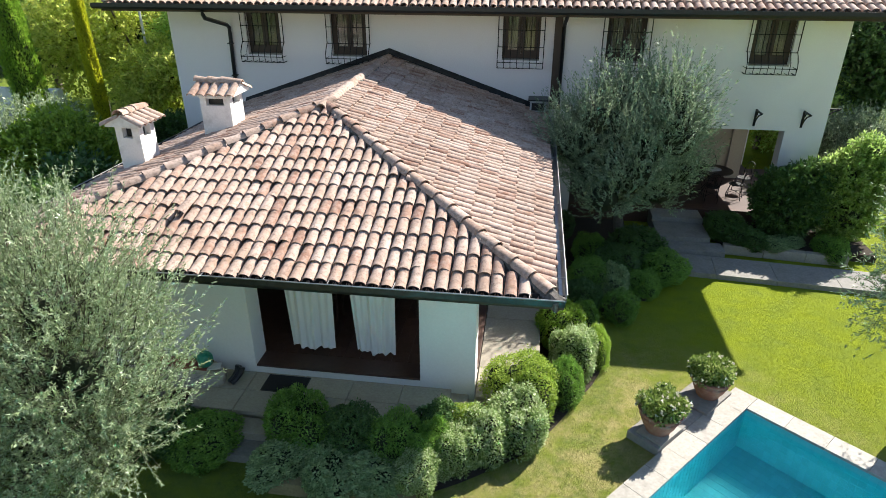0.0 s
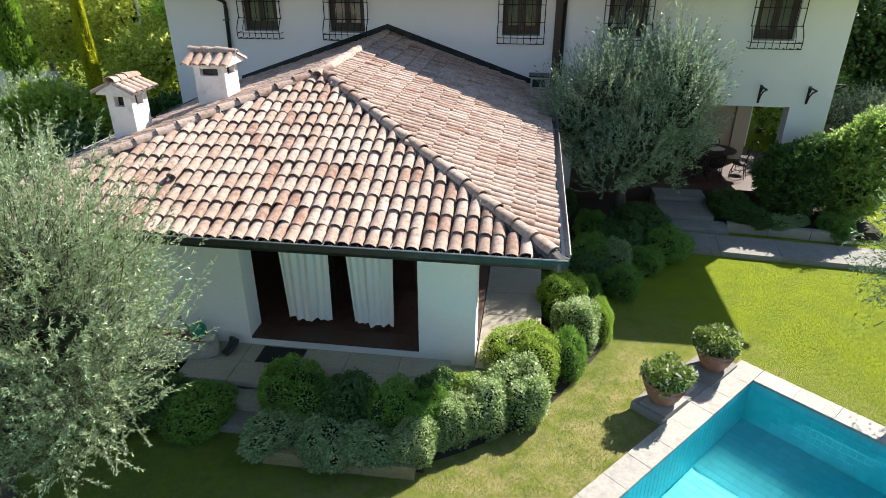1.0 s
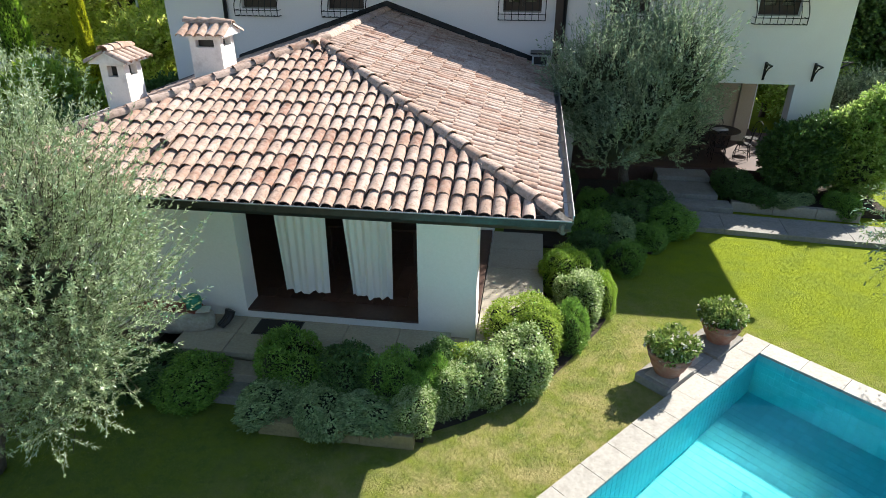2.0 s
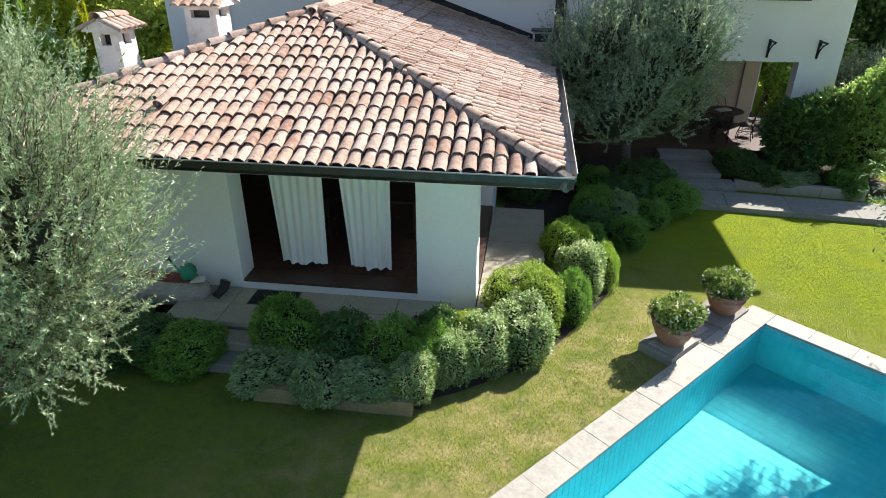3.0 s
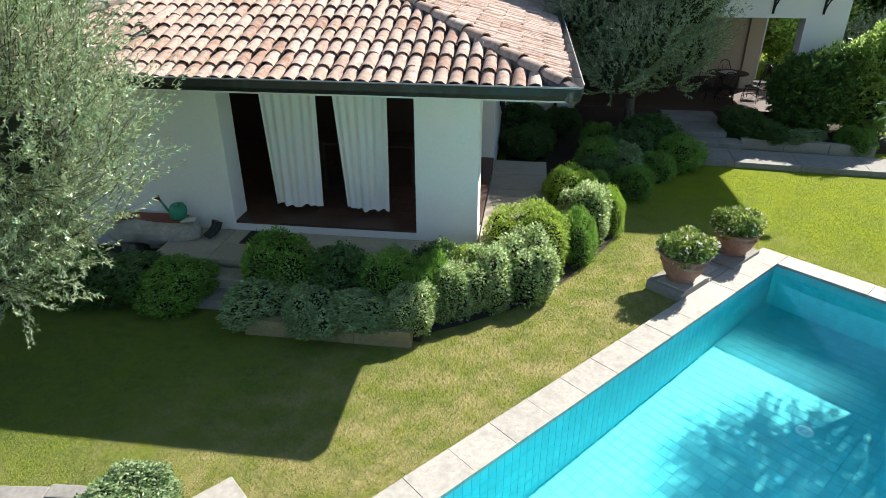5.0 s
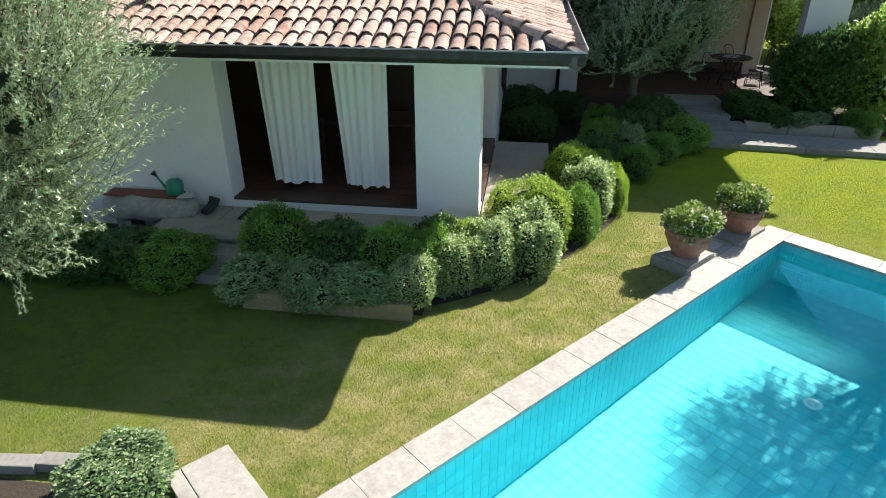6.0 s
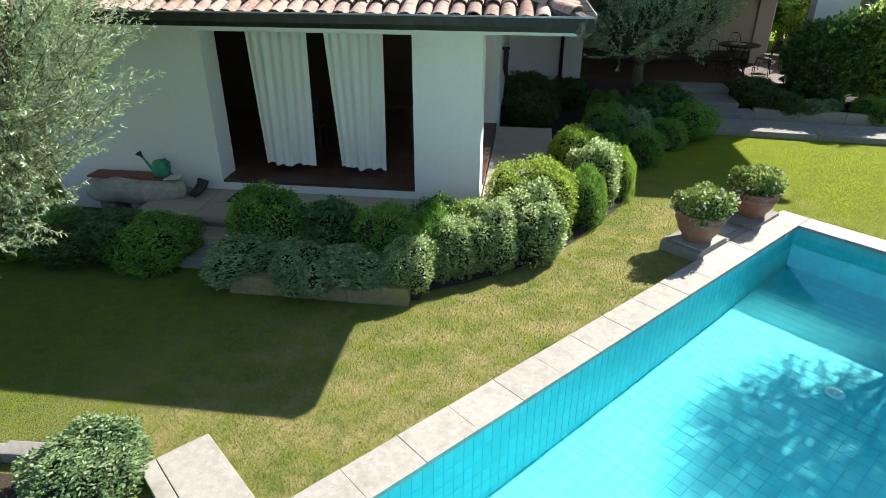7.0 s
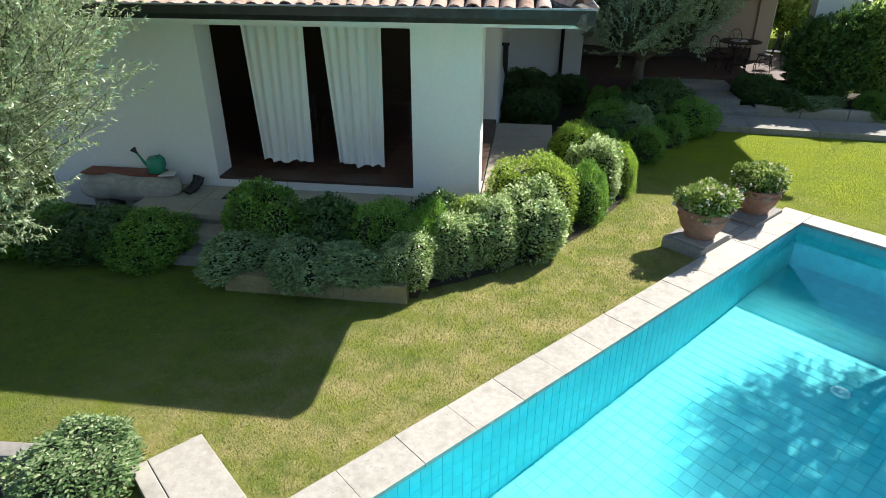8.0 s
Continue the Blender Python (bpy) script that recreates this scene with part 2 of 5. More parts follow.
def lawn_material():
    m, n, l, b = material("mown_lawn")
    pos = n.new("ShaderNodeNewGeometry").outputs["Position"]
    fine = ramp(n, l, noise_of(n, l, 85, 8, 0.8, pos), [(0.32, (0.022, 0.042, 0.012)), (0.5, (0.10, 0.17, 0.026)), (0.68, (0.33, 0.38, 0.05))])
    clump = ramp(n, l, noise_of(n, l, 7.0, 6, 0.75, pos), [(0.4, (0.06, 0.11, 0.024)), (0.6, (0.17, 0.23, 0.03))])
    col = blend(n, l, 0.4, fine, clump)
    dry = ramp(n, l, noise_of(n, l, 1.5, 8, 0.75, pos), [(0.34, (0, 0, 0)), (0.60, (0.78, 0.78, 0.78))])
    straw = ramp(n, l, noise_of(n, l, 75, 6, 0.8, pos), [(0.35, (0.17, 0.135, 0.06)), (0.65, (0.78, 0.61, 0.29))])
    rel = n.new("ShaderNodeVectorMath")
    rel.operation = "SUBTRACT"
    rel.inputs[1].default_value = (3.57, 9.465, 0.0)
    l.new(pos, rel.inputs[0])
    # the trodden, dry strip runs along the pool between the coping and the shrubs
    fades = []
    for way, lo, hi in (((0.750, -0.661, 0.0), -3.7, -1.2), ((0.661, 0.750, 0.0), 2.0, -0.8)):
        side = n.new("ShaderNodeVectorMath")
        side.operation = "DOT_PRODUCT"
        side.inputs[1].default_value = way
        l.new(rel.outputs[0], side.inputs[0])
        fade = n.new("ShaderNodeMapRange")
        fade.inputs["From Min"].default_value, fade.inputs["From Max"].default_value = lo, hi
        fade.inputs["To Min"].default_value, fade.inputs["To Max"].default_value = 0.12, 1.0
        l.new(side.outputs["Value"], fade.inputs["Value"])
        fades.append(fade.outputs[0])
    dry = blend(n, l, 1.0, dry, blend(n, l, 1.0, fades[0], fades[1], "MULTIPLY"), "MULTIPLY")
    col = blend(n, l, dry, col, straw)
    # fresh green patches everywhere, a lush yellow-green sward beyond the pool's far end
    tuft = ramp(n, l, noise_of(n, l, 3.1, 6, 0.7, pos), [(0.44, (0, 0, 0)), (0.68, (0.75, 0.75, 0.75))])
    col = blend(n, l, tuft, col, (0.185, 0.235, 0.018))
    sward = n.new("ShaderNodeMath")
    sward.operation = "SUBTRACT"
    sward.inputs[0].default_value = 1.0
    l.new(fades[1], sward.inputs[1])
    lush = ramp(n, l, noise_of(n, l, 1.6, 6, 0.65, pos), [(0.38, (0.45, 0.45, 0.45)), (0.65, (0.95, 0.95, 0.95))])
    lush = blend(n, l, 1.0, lush, sward.outputs[0], "MULTIPLY")
    col = blend(n, l, lush, col, (0.25, 0.30, 0.011))
    l.new(col, b.inputs["Base Color"])
    b.inputs["Roughness"].default_value = 0.95
    b.inputs["Specular IOR Level"].default_value = 0.1
    bumped(n, l, b, noise_of(n, l, 70, 8, 0.8, pos), 1.0, 0.03)
    return m


def glass_material():
    m, n, l, b = material("window_glass")
    b.inputs["Base Color"].default_value = (0.9, 0.95, 0.95, 1)
    b.inputs["Roughness"].default_value = 0.02
    b.inputs["Transmission Weight"].default_value = 1.0
    b.inputs["IOR"].default_value = 1.45
    return m


def water_material():
    m, n, l, b = material("pool_water")
    n.remove(b)
    pos = n.new("ShaderNodeNewGeometry").outputs["Position"]
    wave = n.new("ShaderNodeBump")
    wave.inputs["Strength"].default_value, wave.inputs["Distance"].default_value = 0.035, 0.02
    l.new(noise_of(n, l, 2.4, 2, 0.5, pos), wave.inputs["Height"])
    body = n.new("ShaderNodeBsdfRefraction")
    body.inputs["Color"].default_value = (0.72, 0.97, 1.0, 1)
    body.inputs["Roughness"].default_value, body.inputs["IOR"].default_value = 0.0, 1.33
    gloss = n.new("ShaderNodeBsdfGlossy")
    gloss.inputs["Color"].default_value = (0.24, 0.80, 1.0, 1)
    gloss.inputs["Roughness"].default_value = 0.0
    fres = n.new("ShaderNodeFresnel")
    fres.inputs["IOR"].default_value = 1.33
    for k in (body, gloss, fres):
        l.new(wave.outputs[0], k.inputs["Normal"])
    mix = n.new("ShaderNodeMixShader")
    l.new(fres.outputs[0], mix.inputs[0])
    l.new(body.outputs[0], mix.inputs[1])
    l.new(gloss.outputs[0], mix.inputs[2])
    l.new(mix.outputs[0], n["Material Output"].inputs[0])
    return m


LAWN, GLASS, WATER = lawn_material(), glass_material(), water_material()


# ---- building helpers ----
def mesh_of(name, bm, mat, smooth=False):
    me = bpy.data.meshes.new(name)
    if len(bm.faces) > 1:
        bmesh.ops.recalc_face_normals(bm, faces=bm.faces)
    bm.to_mesh(me)
    bm.free()
    me.materials.append(mat)
    if smooth:
        me.polygons.foreach_set("use_smooth", [True] * len(me.polygons))
    return me


def part(name, bm, mat, parent=None, label="", smooth=False):
    ob = new(name, mesh_of(name, bm, mat, smooth))
    if parent is not None:
        ob.parent = parent
    return tagged(ob, label)


def shared(name, me, parent, m):
    ob = new(name, me)
    ob.parent = parent
    ob.matrix_basis = m
    return ob


def thing(name, m, label, category, group="", kind=""):
    ob = new(name)
    ob.empty_display_size = 0.1
    ob.matrix_basis = m
    return tagged(ob, label, category, group, kind)


def box(bm, x0, x1, y0, y1, z0, z1, bevel=0.0):
    r = bmesh.ops.create_cube(bm, size=1.0)
    for v in r["verts"]:
        v.co = Vector((x0 + (v.co.x + 0.5) * (x1 - x0), y0 + (v.co.y + 0.5) * (y1 - y0), z0 + (v.co.z + 0.5) * (z1 - z0)))
    if bevel:
        es = list({e for v in r["verts"] for e in v.link_edges})
        bmesh.ops.bevel(bm, geom=es, offset=bevel, segments=2, affect="EDGES", profile=0.6)
    return bm


def boxed(*a, bevel=0.0):
    return box(bmesh.new(), *a, bevel=bevel)


def tube(bm, pts, r0, r1=None, sides=6, cap=True):
    """A round bar along pts, tapering from r0 to r1."""
    r1 = r0 if r1 is None else r1
    pts = [Vector(p) for p in pts]
    rings = []
    for i, p in enumerate(pts):
        d = (pts[min(i + 1, len(pts) - 1)] - pts[max(i - 1, 0)]).normalized()
        a = d.cross(Vector((0, 0, 1)) if abs(d.z) < 0.95 else Vector((1, 0, 0))).normalized()
        b = d.cross(a)
        r = r0 + (r1 - r0) * i / max(1, len(pts) - 1)
        rings.append([bm.verts.new(p + (a * math.cos(k * math.tau / sides) + b * math.sin(k * math.tau / sides)) * r) for k in range(sides)])
    for a, b in zip(rings, rings[1:]):
        for k in range(sides):
            bm.faces.new((a[k], a[(k + 1) % sides], b[(k + 1) % sides], b[k]))
    if cap:
        bm.faces.new(rings[0])
        bm.faces.new(rings[-1])
    return bm


def lathe(bm, profile, sides=32):
    """A turned body from (radius, height) pairs."""
    rings = [[bm.verts.new((r * math.cos(k * math.tau / sides), r * math.sin(k * math.tau / sides), z)) for k in range(sides)] for r, z in profile]
    for a, b in zip(rings, rings[1:]):
        for k in range(sides):
            bm.faces.new((a[k], a[(k + 1) % sides], b[(k + 1) % sides], b[k]))
    bm.faces.new(rings[0])
    bm.faces.new(rings[-1])
    return bm


def prism(bm, profile, start, end, up=(0, 0, 1)):
    """A profile of (across, up) pairs drawn out from start to end, closed at both ends."""
    s, e, u = Vector(start), Vector(end), Vector(up)
    side = (e - s).normalized().cross(u).normalized()
    rings = [[bm.verts.new(p + side * a + u * b) for a, b in profile] for p in (s, e)]
    n = len(profile)
    for k in range(n):
        bm.faces.new((rings[0][k], rings[0][(k + 1) % n], rings[1][(k + 1) % n], rings[1][k]))
    bm.faces.new(rings[0])
    bm.faces.new(rings[1])
    return bm


def wall_with_openings(bm, x0, x1, y0, y1, z0, z1, openings):
    """A wall along x with thickness y0..y1; openings are (xa, xb, za, zb)."""
    xs = sorted({x0, x1, *[o[0] for o in openings], *[o[1] for o in openings]})
    for a, b in zip(xs, xs[1:]):
        mid = (a + b) / 2
        z = z0
        for _, _, za, zb in sorted((o for o in openings if o[0] < mid < o[1]), key=lambda o: o[2]):
            if za > z:
                box(bm, a, b, y0, y1, z, za)
            z = zb
        if z < z1:
            box(bm, a, b, y0, y1, z, z1)
    bmesh.ops.remove_doubles(bm, verts=bm.verts, dist=0.0005)
    return bm


def quick_mesh(name, verts, faces_n, mat, smooth=False):
    """A mesh from a vertex array whose faces are runs of faces_n vertices each."""
    me = bpy.data.meshes.new(name)
    v = np.asarray(verts, dtype=np.float32).reshape(-1, 3)
    nf = len(v) // faces_n
    me.vertices.add(len(v))
    me.vertices.foreach_set("co", v.ravel())
    me.loops.add(len(v))
    me.loops.foreach_set("vertex_index", np.arange(len(v), dtype=np.int32))
    me.polygons.add(nf)
    me.polygons.foreach_set("loop_start", np.arange(0, len(v), faces_n, dtype=np.int32))
    me.update(calc_edges=True)
    me.materials.append(mat)
    return me


def unit(a):
    return a / np.maximum(1e-6, np.linalg.norm(a, axis=-1, keepdims=True))


def leaf_quads(rng, pos, way, length, width, flat=0.5, face=None):
    """Pointed leaves: base, side, tip, side; way: where each points; face: where its upper side looks."""
    n = len(pos)
    way = unit(way)
    if face is None:
        face = unit(rng.normal(size=(n, 3)) + np.array([0, 0, flat]))
    side = unit(np.cross(way, face))
    ln = (length * rng.uniform(0.7, 1.25, (n, 1)))
    wd = (width * rng.uniform(0.7, 1.2, (n, 1)))
    lift = np.cross(side, way) * ln * rng.uniform(-0.12, 0.12, (n, 1))
    return np.stack([pos, pos + way * ln * 0.45 + side * wd * 0.5 + lift, pos + way * ln, pos + way * ln * 0.45 - side * wd * 0.5 + lift], axis=1)


def lumps_surface(rng, n, lumps, depth):
    """Points near the skin of a set of ellipsoids, with their outward directions; those inside another ellipsoid are dropped."""
    area = np.array([(a[3] * a[4] + a[3] * a[5] + a[4] * a[5]) for a in lumps])
    pick = rng.choice(len(lumps), n, p=area / area.sum())
    L = np.array(lumps)[pick]
    d = unit(rng.normal(size=(n, 3)))
    r = 1 - depth * rng.random((n, 1)) ** 1.6
    p = L[:, :3] + d * L[:, 3:6] * r
    keep = np.ones(n, bool)
    for a in lumps:
        q = (p - np.array(a[:3])) / (np.array(a[3:6]))
        keep &= (q * q).sum(1) > (1 - depth) ** 2 * 0.92
    out = unit(d / L[:, 3:6])
    return p[keep], out[keep]


def core_mesh(name, lumps, mat, shrink=0.8):
    bm = bmesh.new()
    for a in lumps:
        r = bmesh.ops.create_icosphere(bm, subdivisions=2, radius=1.0)
        for v in r["verts"]:
            k = shrink * (0.92 + 0.16 * noise.noise(v.co * 2.3 + Vector(a[:3])))
            v.co = Vector((a[0] + v.co.x * a[3] * k, a[1] + v.co.y * a[4] * k, a[2] + v.co.z * a[5] * k))
    return mesh_of(name, bm, mat)


# ---- plants ----
TWIG = surface("twig_brown", (0.035, 0.030, 0.016), (0.07, 0.058, 0.034), None, 2, 30, 0.95, 0.5)
# near-black colour of solid cores that stand for the shade inside crowns
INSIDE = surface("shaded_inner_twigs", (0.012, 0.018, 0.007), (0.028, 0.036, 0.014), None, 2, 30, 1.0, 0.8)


def bush_meshes(name, seed, mat, leaves, length, width, spiky=0.0, lumpy=0.22):
    """A rounded shrub on z 0, about 1 wide and 1 high: foliage and a dark core standing for inner shade."""
    rng = np.random.default_rng(seed)
    lumps = [(0, 0, 0.40, 0.82, 0.82, 0.50)]
    for k in range(15):
        a = rng.random() * math.tau
        q = rng.uniform(0.35, 0.60)
        lumps.append((q * math.cos(a), q * math.sin(a), 0.77 - 0.66 * q + rng.uniform(-0.14, 0.08), *(rng.uniform(lumpy - 0.04, lumpy + 0.18) + 0.09,) * 2, rng.uniform(lumpy, lumpy + 0.18) + 0.1))
    p, out = lumps_surface(rng, int(leaves * 1.7), lumps, 0.22)
    p, out = p[p[:, 2] > 0.0][:leaves], out[p[:, 2] > 0.0][:leaves]
    p = p + out * (rng.random((len(p), 1)) < 0.10) * rng.uniform(0.01, 0.06, (len(p), 1))
    wave = sum(np.sin(p @ unit(rng.normal(size=3))[:, None] * f + rng.random() * 6.28) for f in (6, 9, 11, 14, 17))
    p = p + out * wave * 0.021
    slim = np.array([0.5, 0.5, 1.0])
    p, out = p * slim, unit(out / slim)
    way = out * (0.55 + spiky * 0.5) + rng.normal(size=p.shape) * 0.75 + np.array([0, 0, 0.1 + spiky])
    q = leaf_quads(rng, p, way, length * 0.55, width * 0.6, face=unit(out * 0.7 + rng.normal(size=p.shape) * 0.6 + np.array([0, 0, 0.9])))
    fol = quick_mesh(name + "_foliage", q, 4, mat)
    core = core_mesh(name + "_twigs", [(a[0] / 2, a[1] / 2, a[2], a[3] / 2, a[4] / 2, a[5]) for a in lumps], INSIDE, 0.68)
    return fol, core


KINDS = {
    "box": bush_meshes("box", 1, BOXLEAF, 15000, 0.075, 0.045),
    "dark": bush_meshes("dark", 2, DARKLEAF, 14000, 0.08, 0.05),
    "bright": bush_meshes("bright", 3, BRIGHTLEAF, 20000, 0.058, 0.03, 0.2),
    "pale": bush_meshes("pale", 4, PALELEAF, 16000, 0.084, 0.046, 0.1, 0.26),
    "grey": bush_meshes("grey", 5, GREYLEAF, 12000, 0.10, 0.06),
    "spiky": bush_meshes("spiky", 6, BOXLEAF, 15000, 0.10, 0.032, 0.6, 0.26),
    "sage": bush_meshes("sage", 8, SAGELEAF, 22000, 0.050, 0.028, 0.1),
    "small": bush_meshes("small", 9, EDGEDLEAF, 14000, 0.092, 0.044, 0.2, 0.28),
}
LABELS = {
    "small": "low spreading shrub with small grey-green leaves",
    "box": "dense green clipped box shrub in the bed", "dark": "dark evergreen rounded shrub in the shade",
    "bright": "bright yellow-green rounded shrub in the sun", "pale": "rounded shrub with pale variegated leaves",
    "grey": "low grey-green spreading shrub over the kerb", "spiky": "upright narrow-leaved green shrub", "sage": "large rounded olive-green shrub by the terrace",
}


def shrub(kind, x, y, z, rx, ry, h, turn=0.0, group="shrubs in the beds", label=""):
    """A shrub that stands at z and is h high."""
    ob = thing("shrub", pose(x, y, z, 0, 0, turn), label or LABELS[kind], "shrub", group)
    wide = 1.16 if kind in ("box", "dark", "spiky", "grey") else 1.06
    ob.scale = (2 * rx * wide, 2 * ry * wide, h * 0.93)
    for name, me in zip(("foliage", "branchwork"), KINDS[kind]):
        tagged(shared(name, me, ob, Matrix()), kind="stuff")
    return ob


def tree(name, label, x, y, z, trunk_h, trunk_r, lumps, mat, sprigs, per, sprig, leaf, seed, droop=0.0, up=0.5, lean=(0, 0), category="tree", depth=0.45, core=0.0, group="", loose=0.55, flat=0.5):
    """Trunk and limbs that reach into the lumps, sprigs with leaves on their skin."""
    rng = np.random.default_rng(seed)
    ob = thing(name, pose(x, y, z), label, category, group)
    bm = bmesh.new()
    fork = Vector((lean[0], lean[1], trunk_h))
    tube(bm, [(0, 0, -0.1), (lean[0] * 0.2 + 0.04, lean[1] * 0.2, trunk_h * 0.35), (lean[0] * 0.6 - 0.03, lean[1] * 0.6 + 0.03, trunk_h * 0.7), fork], trunk_r * 1.25, trunk_r * 0.8, 9)
    for a in lumps:
        c = Vector(a[:3])
        mid = fork.lerp(c, 0.5) + Vector(rng.normal(size=3) * 0.12)
        tube(bm, [fork - Vector((0, 0, 0.15)), mid, c, c + (c - mid) * 0.5], trunk_r * 0.5, trunk_r * 0.08, 6)
    part("trunk", bm, BARK, ob, smooth=True)
    p, out = lumps_surface(rng, sprigs, lumps, depth)
    n = len(p)
    way = unit(out * 0.9 + rng.normal(size=(n, 3)) * 0.45 + np.array([0, 0, up]))
    ln = sprig * rng.uniform(0.6, 1.3, (n, 1))
    tip = p + way * ln + np.array([0, 0, -droop]) * ln
    t = rng.random((n, per, 1))
    t[:, 0] = 1.0
    base = p[:, None, :]
    pos = base + (way * ln)[:, None, :] * t + np.array([0, 0, -droop]) * ln[:, None, :] * t * t
    lw = way[:, None, :] * 0.75 + rng.normal(size=(n, per, 3)) * loose
    quads = leaf_quads(rng, pos.reshape(-1, 3), lw.reshape(-1, 3), leaf[0], leaf[1], flat)
    crown = new("crown", quick_mesh("crown", quads, 4, mat))
    crown.parent = ob
    tagged(crown, kind="stuff")
    s = unit(np.cross(way, rng.normal(size=(n, 3)))) * 0.004
    tw = np.stack([p - s - way * ln * 0.4, p + s - way * ln * 0.4, tip], axis=1)
    twigs = new("twig_work", quick_mesh("twig_work", tw, 3, TWIG))
    twigs.parent = ob
    tagged(twigs, kind="stuff")
    # solid dark lumps put the crown's inner shade behind the leaves
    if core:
        inner = new("shade_core", core_mesh("shade_core", lumps, INSIDE, core))
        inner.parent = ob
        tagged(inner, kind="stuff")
    return ob


# ---- ground and pool ----
POOL = Vector((3.57, 9.465, 0))           # inner far corner of the basin
ALONG = Vector((0.661, 0.750, 0)).normalized()
ACROSS = Vector((ALONG.y, -ALONG.x, 0))
LONG, WIDE, RIM = 12.0, 5.2, 0.39
DEEP, WATER_Z, TOP = -1.35, -0.10, 0.07
POOL_TURN = Matrix.Translation(POOL) @ Matrix(((ACROSS.x, ALONG.x, 0, 0), (ACROSS.y, ALONG.y, 0, 0), (0, 0, 1, 0), (0, 0, 0, 1)))


def pool_point(across, along, z=0.0):
    return POOL_TURN @ Vector((across, along, z))


def ground_ring(bm, inner, outer):
    a = [bm.verts.new(p) for p in inner]
    b = [bm.verts.new(p) for p in outer]
    for k in range(4):
        bm.faces.new((a[k], a[(k + 1) % 4], b[(k + 1) % 4], b[k]))


bm = bmesh.new()
rim_in = [pool_point(-0.2, 0.2), pool_point(WIDE + 0.2, 0.2), pool_point(WIDE + 0.2, -LONG - 0.2), pool_point(-0.2, -LONG - 0.2)]
ground_ring(bm, rim_in, [Vector((-60, 900, 0)), Vector((900, 60, 0)), Vector((60, -900, 0)), Vector((-900, -60, 0))])
tagged(part("ground", bm, LAWN), "mown green lawn with dry yellow patches", "lawn", kind="structure")

pool = tagged(new("pool_basin"), "rectangular swimming pool lined with turquoise tiles", "swimming pool", kind="structure")
pool.matrix_basis = POOL_TURN
bm = bmesh.new()
box(bm, -0.25, 0.0, -LONG - 0.25, 0.25, DEEP - 0.2, 0.02)
box(bm, WIDE, WIDE + 0.25, -LONG - 0.25, 0.25, DEEP - 0.2, 0.02)
box(bm, 0.0, WIDE, 0.0, 0.25, DEEP - 0.2, 0.02)
box(bm, 0.0, WIDE, -LONG - 0.25, -LONG, DEEP - 0.2, 0.02)
box(bm, 0.0, WIDE, -LONG, 0.0, DEEP - 0.2, DEEP)
part("basin_shell", bm, GROUT, pool)
bm = bmesh.new()
vs = [bm.verts.new(p) for p in ((0, 0, 0), (0, -LONG, 0), (WIDE, -LONG, 0), (WIDE, 0, 0))]
f = bm.faces.new(vs)
water = tagged(part("water", bm, WATER), "clear still blue pool water", "water", kind="structure")
water.matrix_basis = POOL_TURN @ Matrix.Translation((0, 0, WATER_Z))
water.visible_shadow = False

# ---- pavilion ----
EAVE_Y, EAVE_R, EAVE_L, EAVE_Z = 7.42, 0.0, -9.2, 3.07
RIDGE_X, HALF, PITCH = -4.6, 4.6, 0.321
FACADE = 17.9
WALL_Y, WALL_R, WALL_L, THICK = 8.75, -1.22, -8.0, 0.45
FLOOR_Z = 0.6
bm = bmesh.new()
wall_with_openings(bm, WALL_L, WALL_R, WALL_Y, WALL_Y + THICK, 0, 2.99, [(-5.2, -2.18, FLOOR_Z - 0.04, 2.80)])
tagged(part("wall_pavilion_front", bm, PLASTER), "white plastered pavilion wall with a wide opening", "wall", kind="structure")
bm = bmesh.new()
box(bm, WALL_R - 0.36, WALL_R, WALL_Y + THICK, WALL_Y + 0.5, 0, 2.99)
box(bm, WALL_R - 0.36, WALL_R, 12.6, FACADE, 0, 2.99)
box(bm, WALL_R - 0.36, WALL_R, WALL_Y + 0.5, 12.6, 0, FLOOR_Z - 0.06)
box(bm, WALL_R - 0.36, WALL_R, WALL_Y + 0.5, 12.6, 2.80, 2.99)
tagged(part("wall_pavilion_east", bm, PLASTER), "white plastered side wall with a wide opening", "wall", kind="structure")
tagged(part("wall_pavilion_west", boxed(WALL_L, WALL_L + 0.36, WALL_Y + THICK, FACADE, 0, 2.99), PLASTER), "white plastered side wall", "wall", kind="structure")
tagged(part("floor_pavilion", boxed(WALL_L + 0.36, WALL_R - 0.36, WALL_Y + THICK, FACADE, 0.2, FLOOR_Z - 0.02), TERRACOTTA), "dark red terracotta floor", "floor", kind="structure")
tagged(part("ceiling_pavilion", boxed(EAVE_L + 0.1, EAVE_R - 0.1, EAVE_Y + 0.1, FACADE, 2.993, 3.04), PLASTER), "white ceiling and eaves boarding", "ceiling", kind="structure")


def roof_z(x, y):
    return EAVE_Z + PITCH * min(y - EAVE_Y, EAVE_R - x, x - EAVE_L)


roof = tagged(new("roof_pavilion"), "hipped roof of weathered clay barrel tiles", "roof", kind="structure")
bm = bmesh.new()
apex_y = EAVE_Y + HALF
rz = EAVE_Z + PITCH * HALF
A, B = (EAVE_L, EAVE_Y, EAVE_Z), (EAVE_R, EAVE_Y, EAVE_Z)
C, D = (EAVE_R, FACADE, EAVE_Z), (EAVE_L, FACADE, EAVE_Z)
P, Q = (RIDGE_X, apex_y, rz), (RIDGE_X, FACADE, rz)
vs = {k: bm.verts.new(p) for k, p in zip("ABCDPQ", (A, B, C, D, P, Q))}
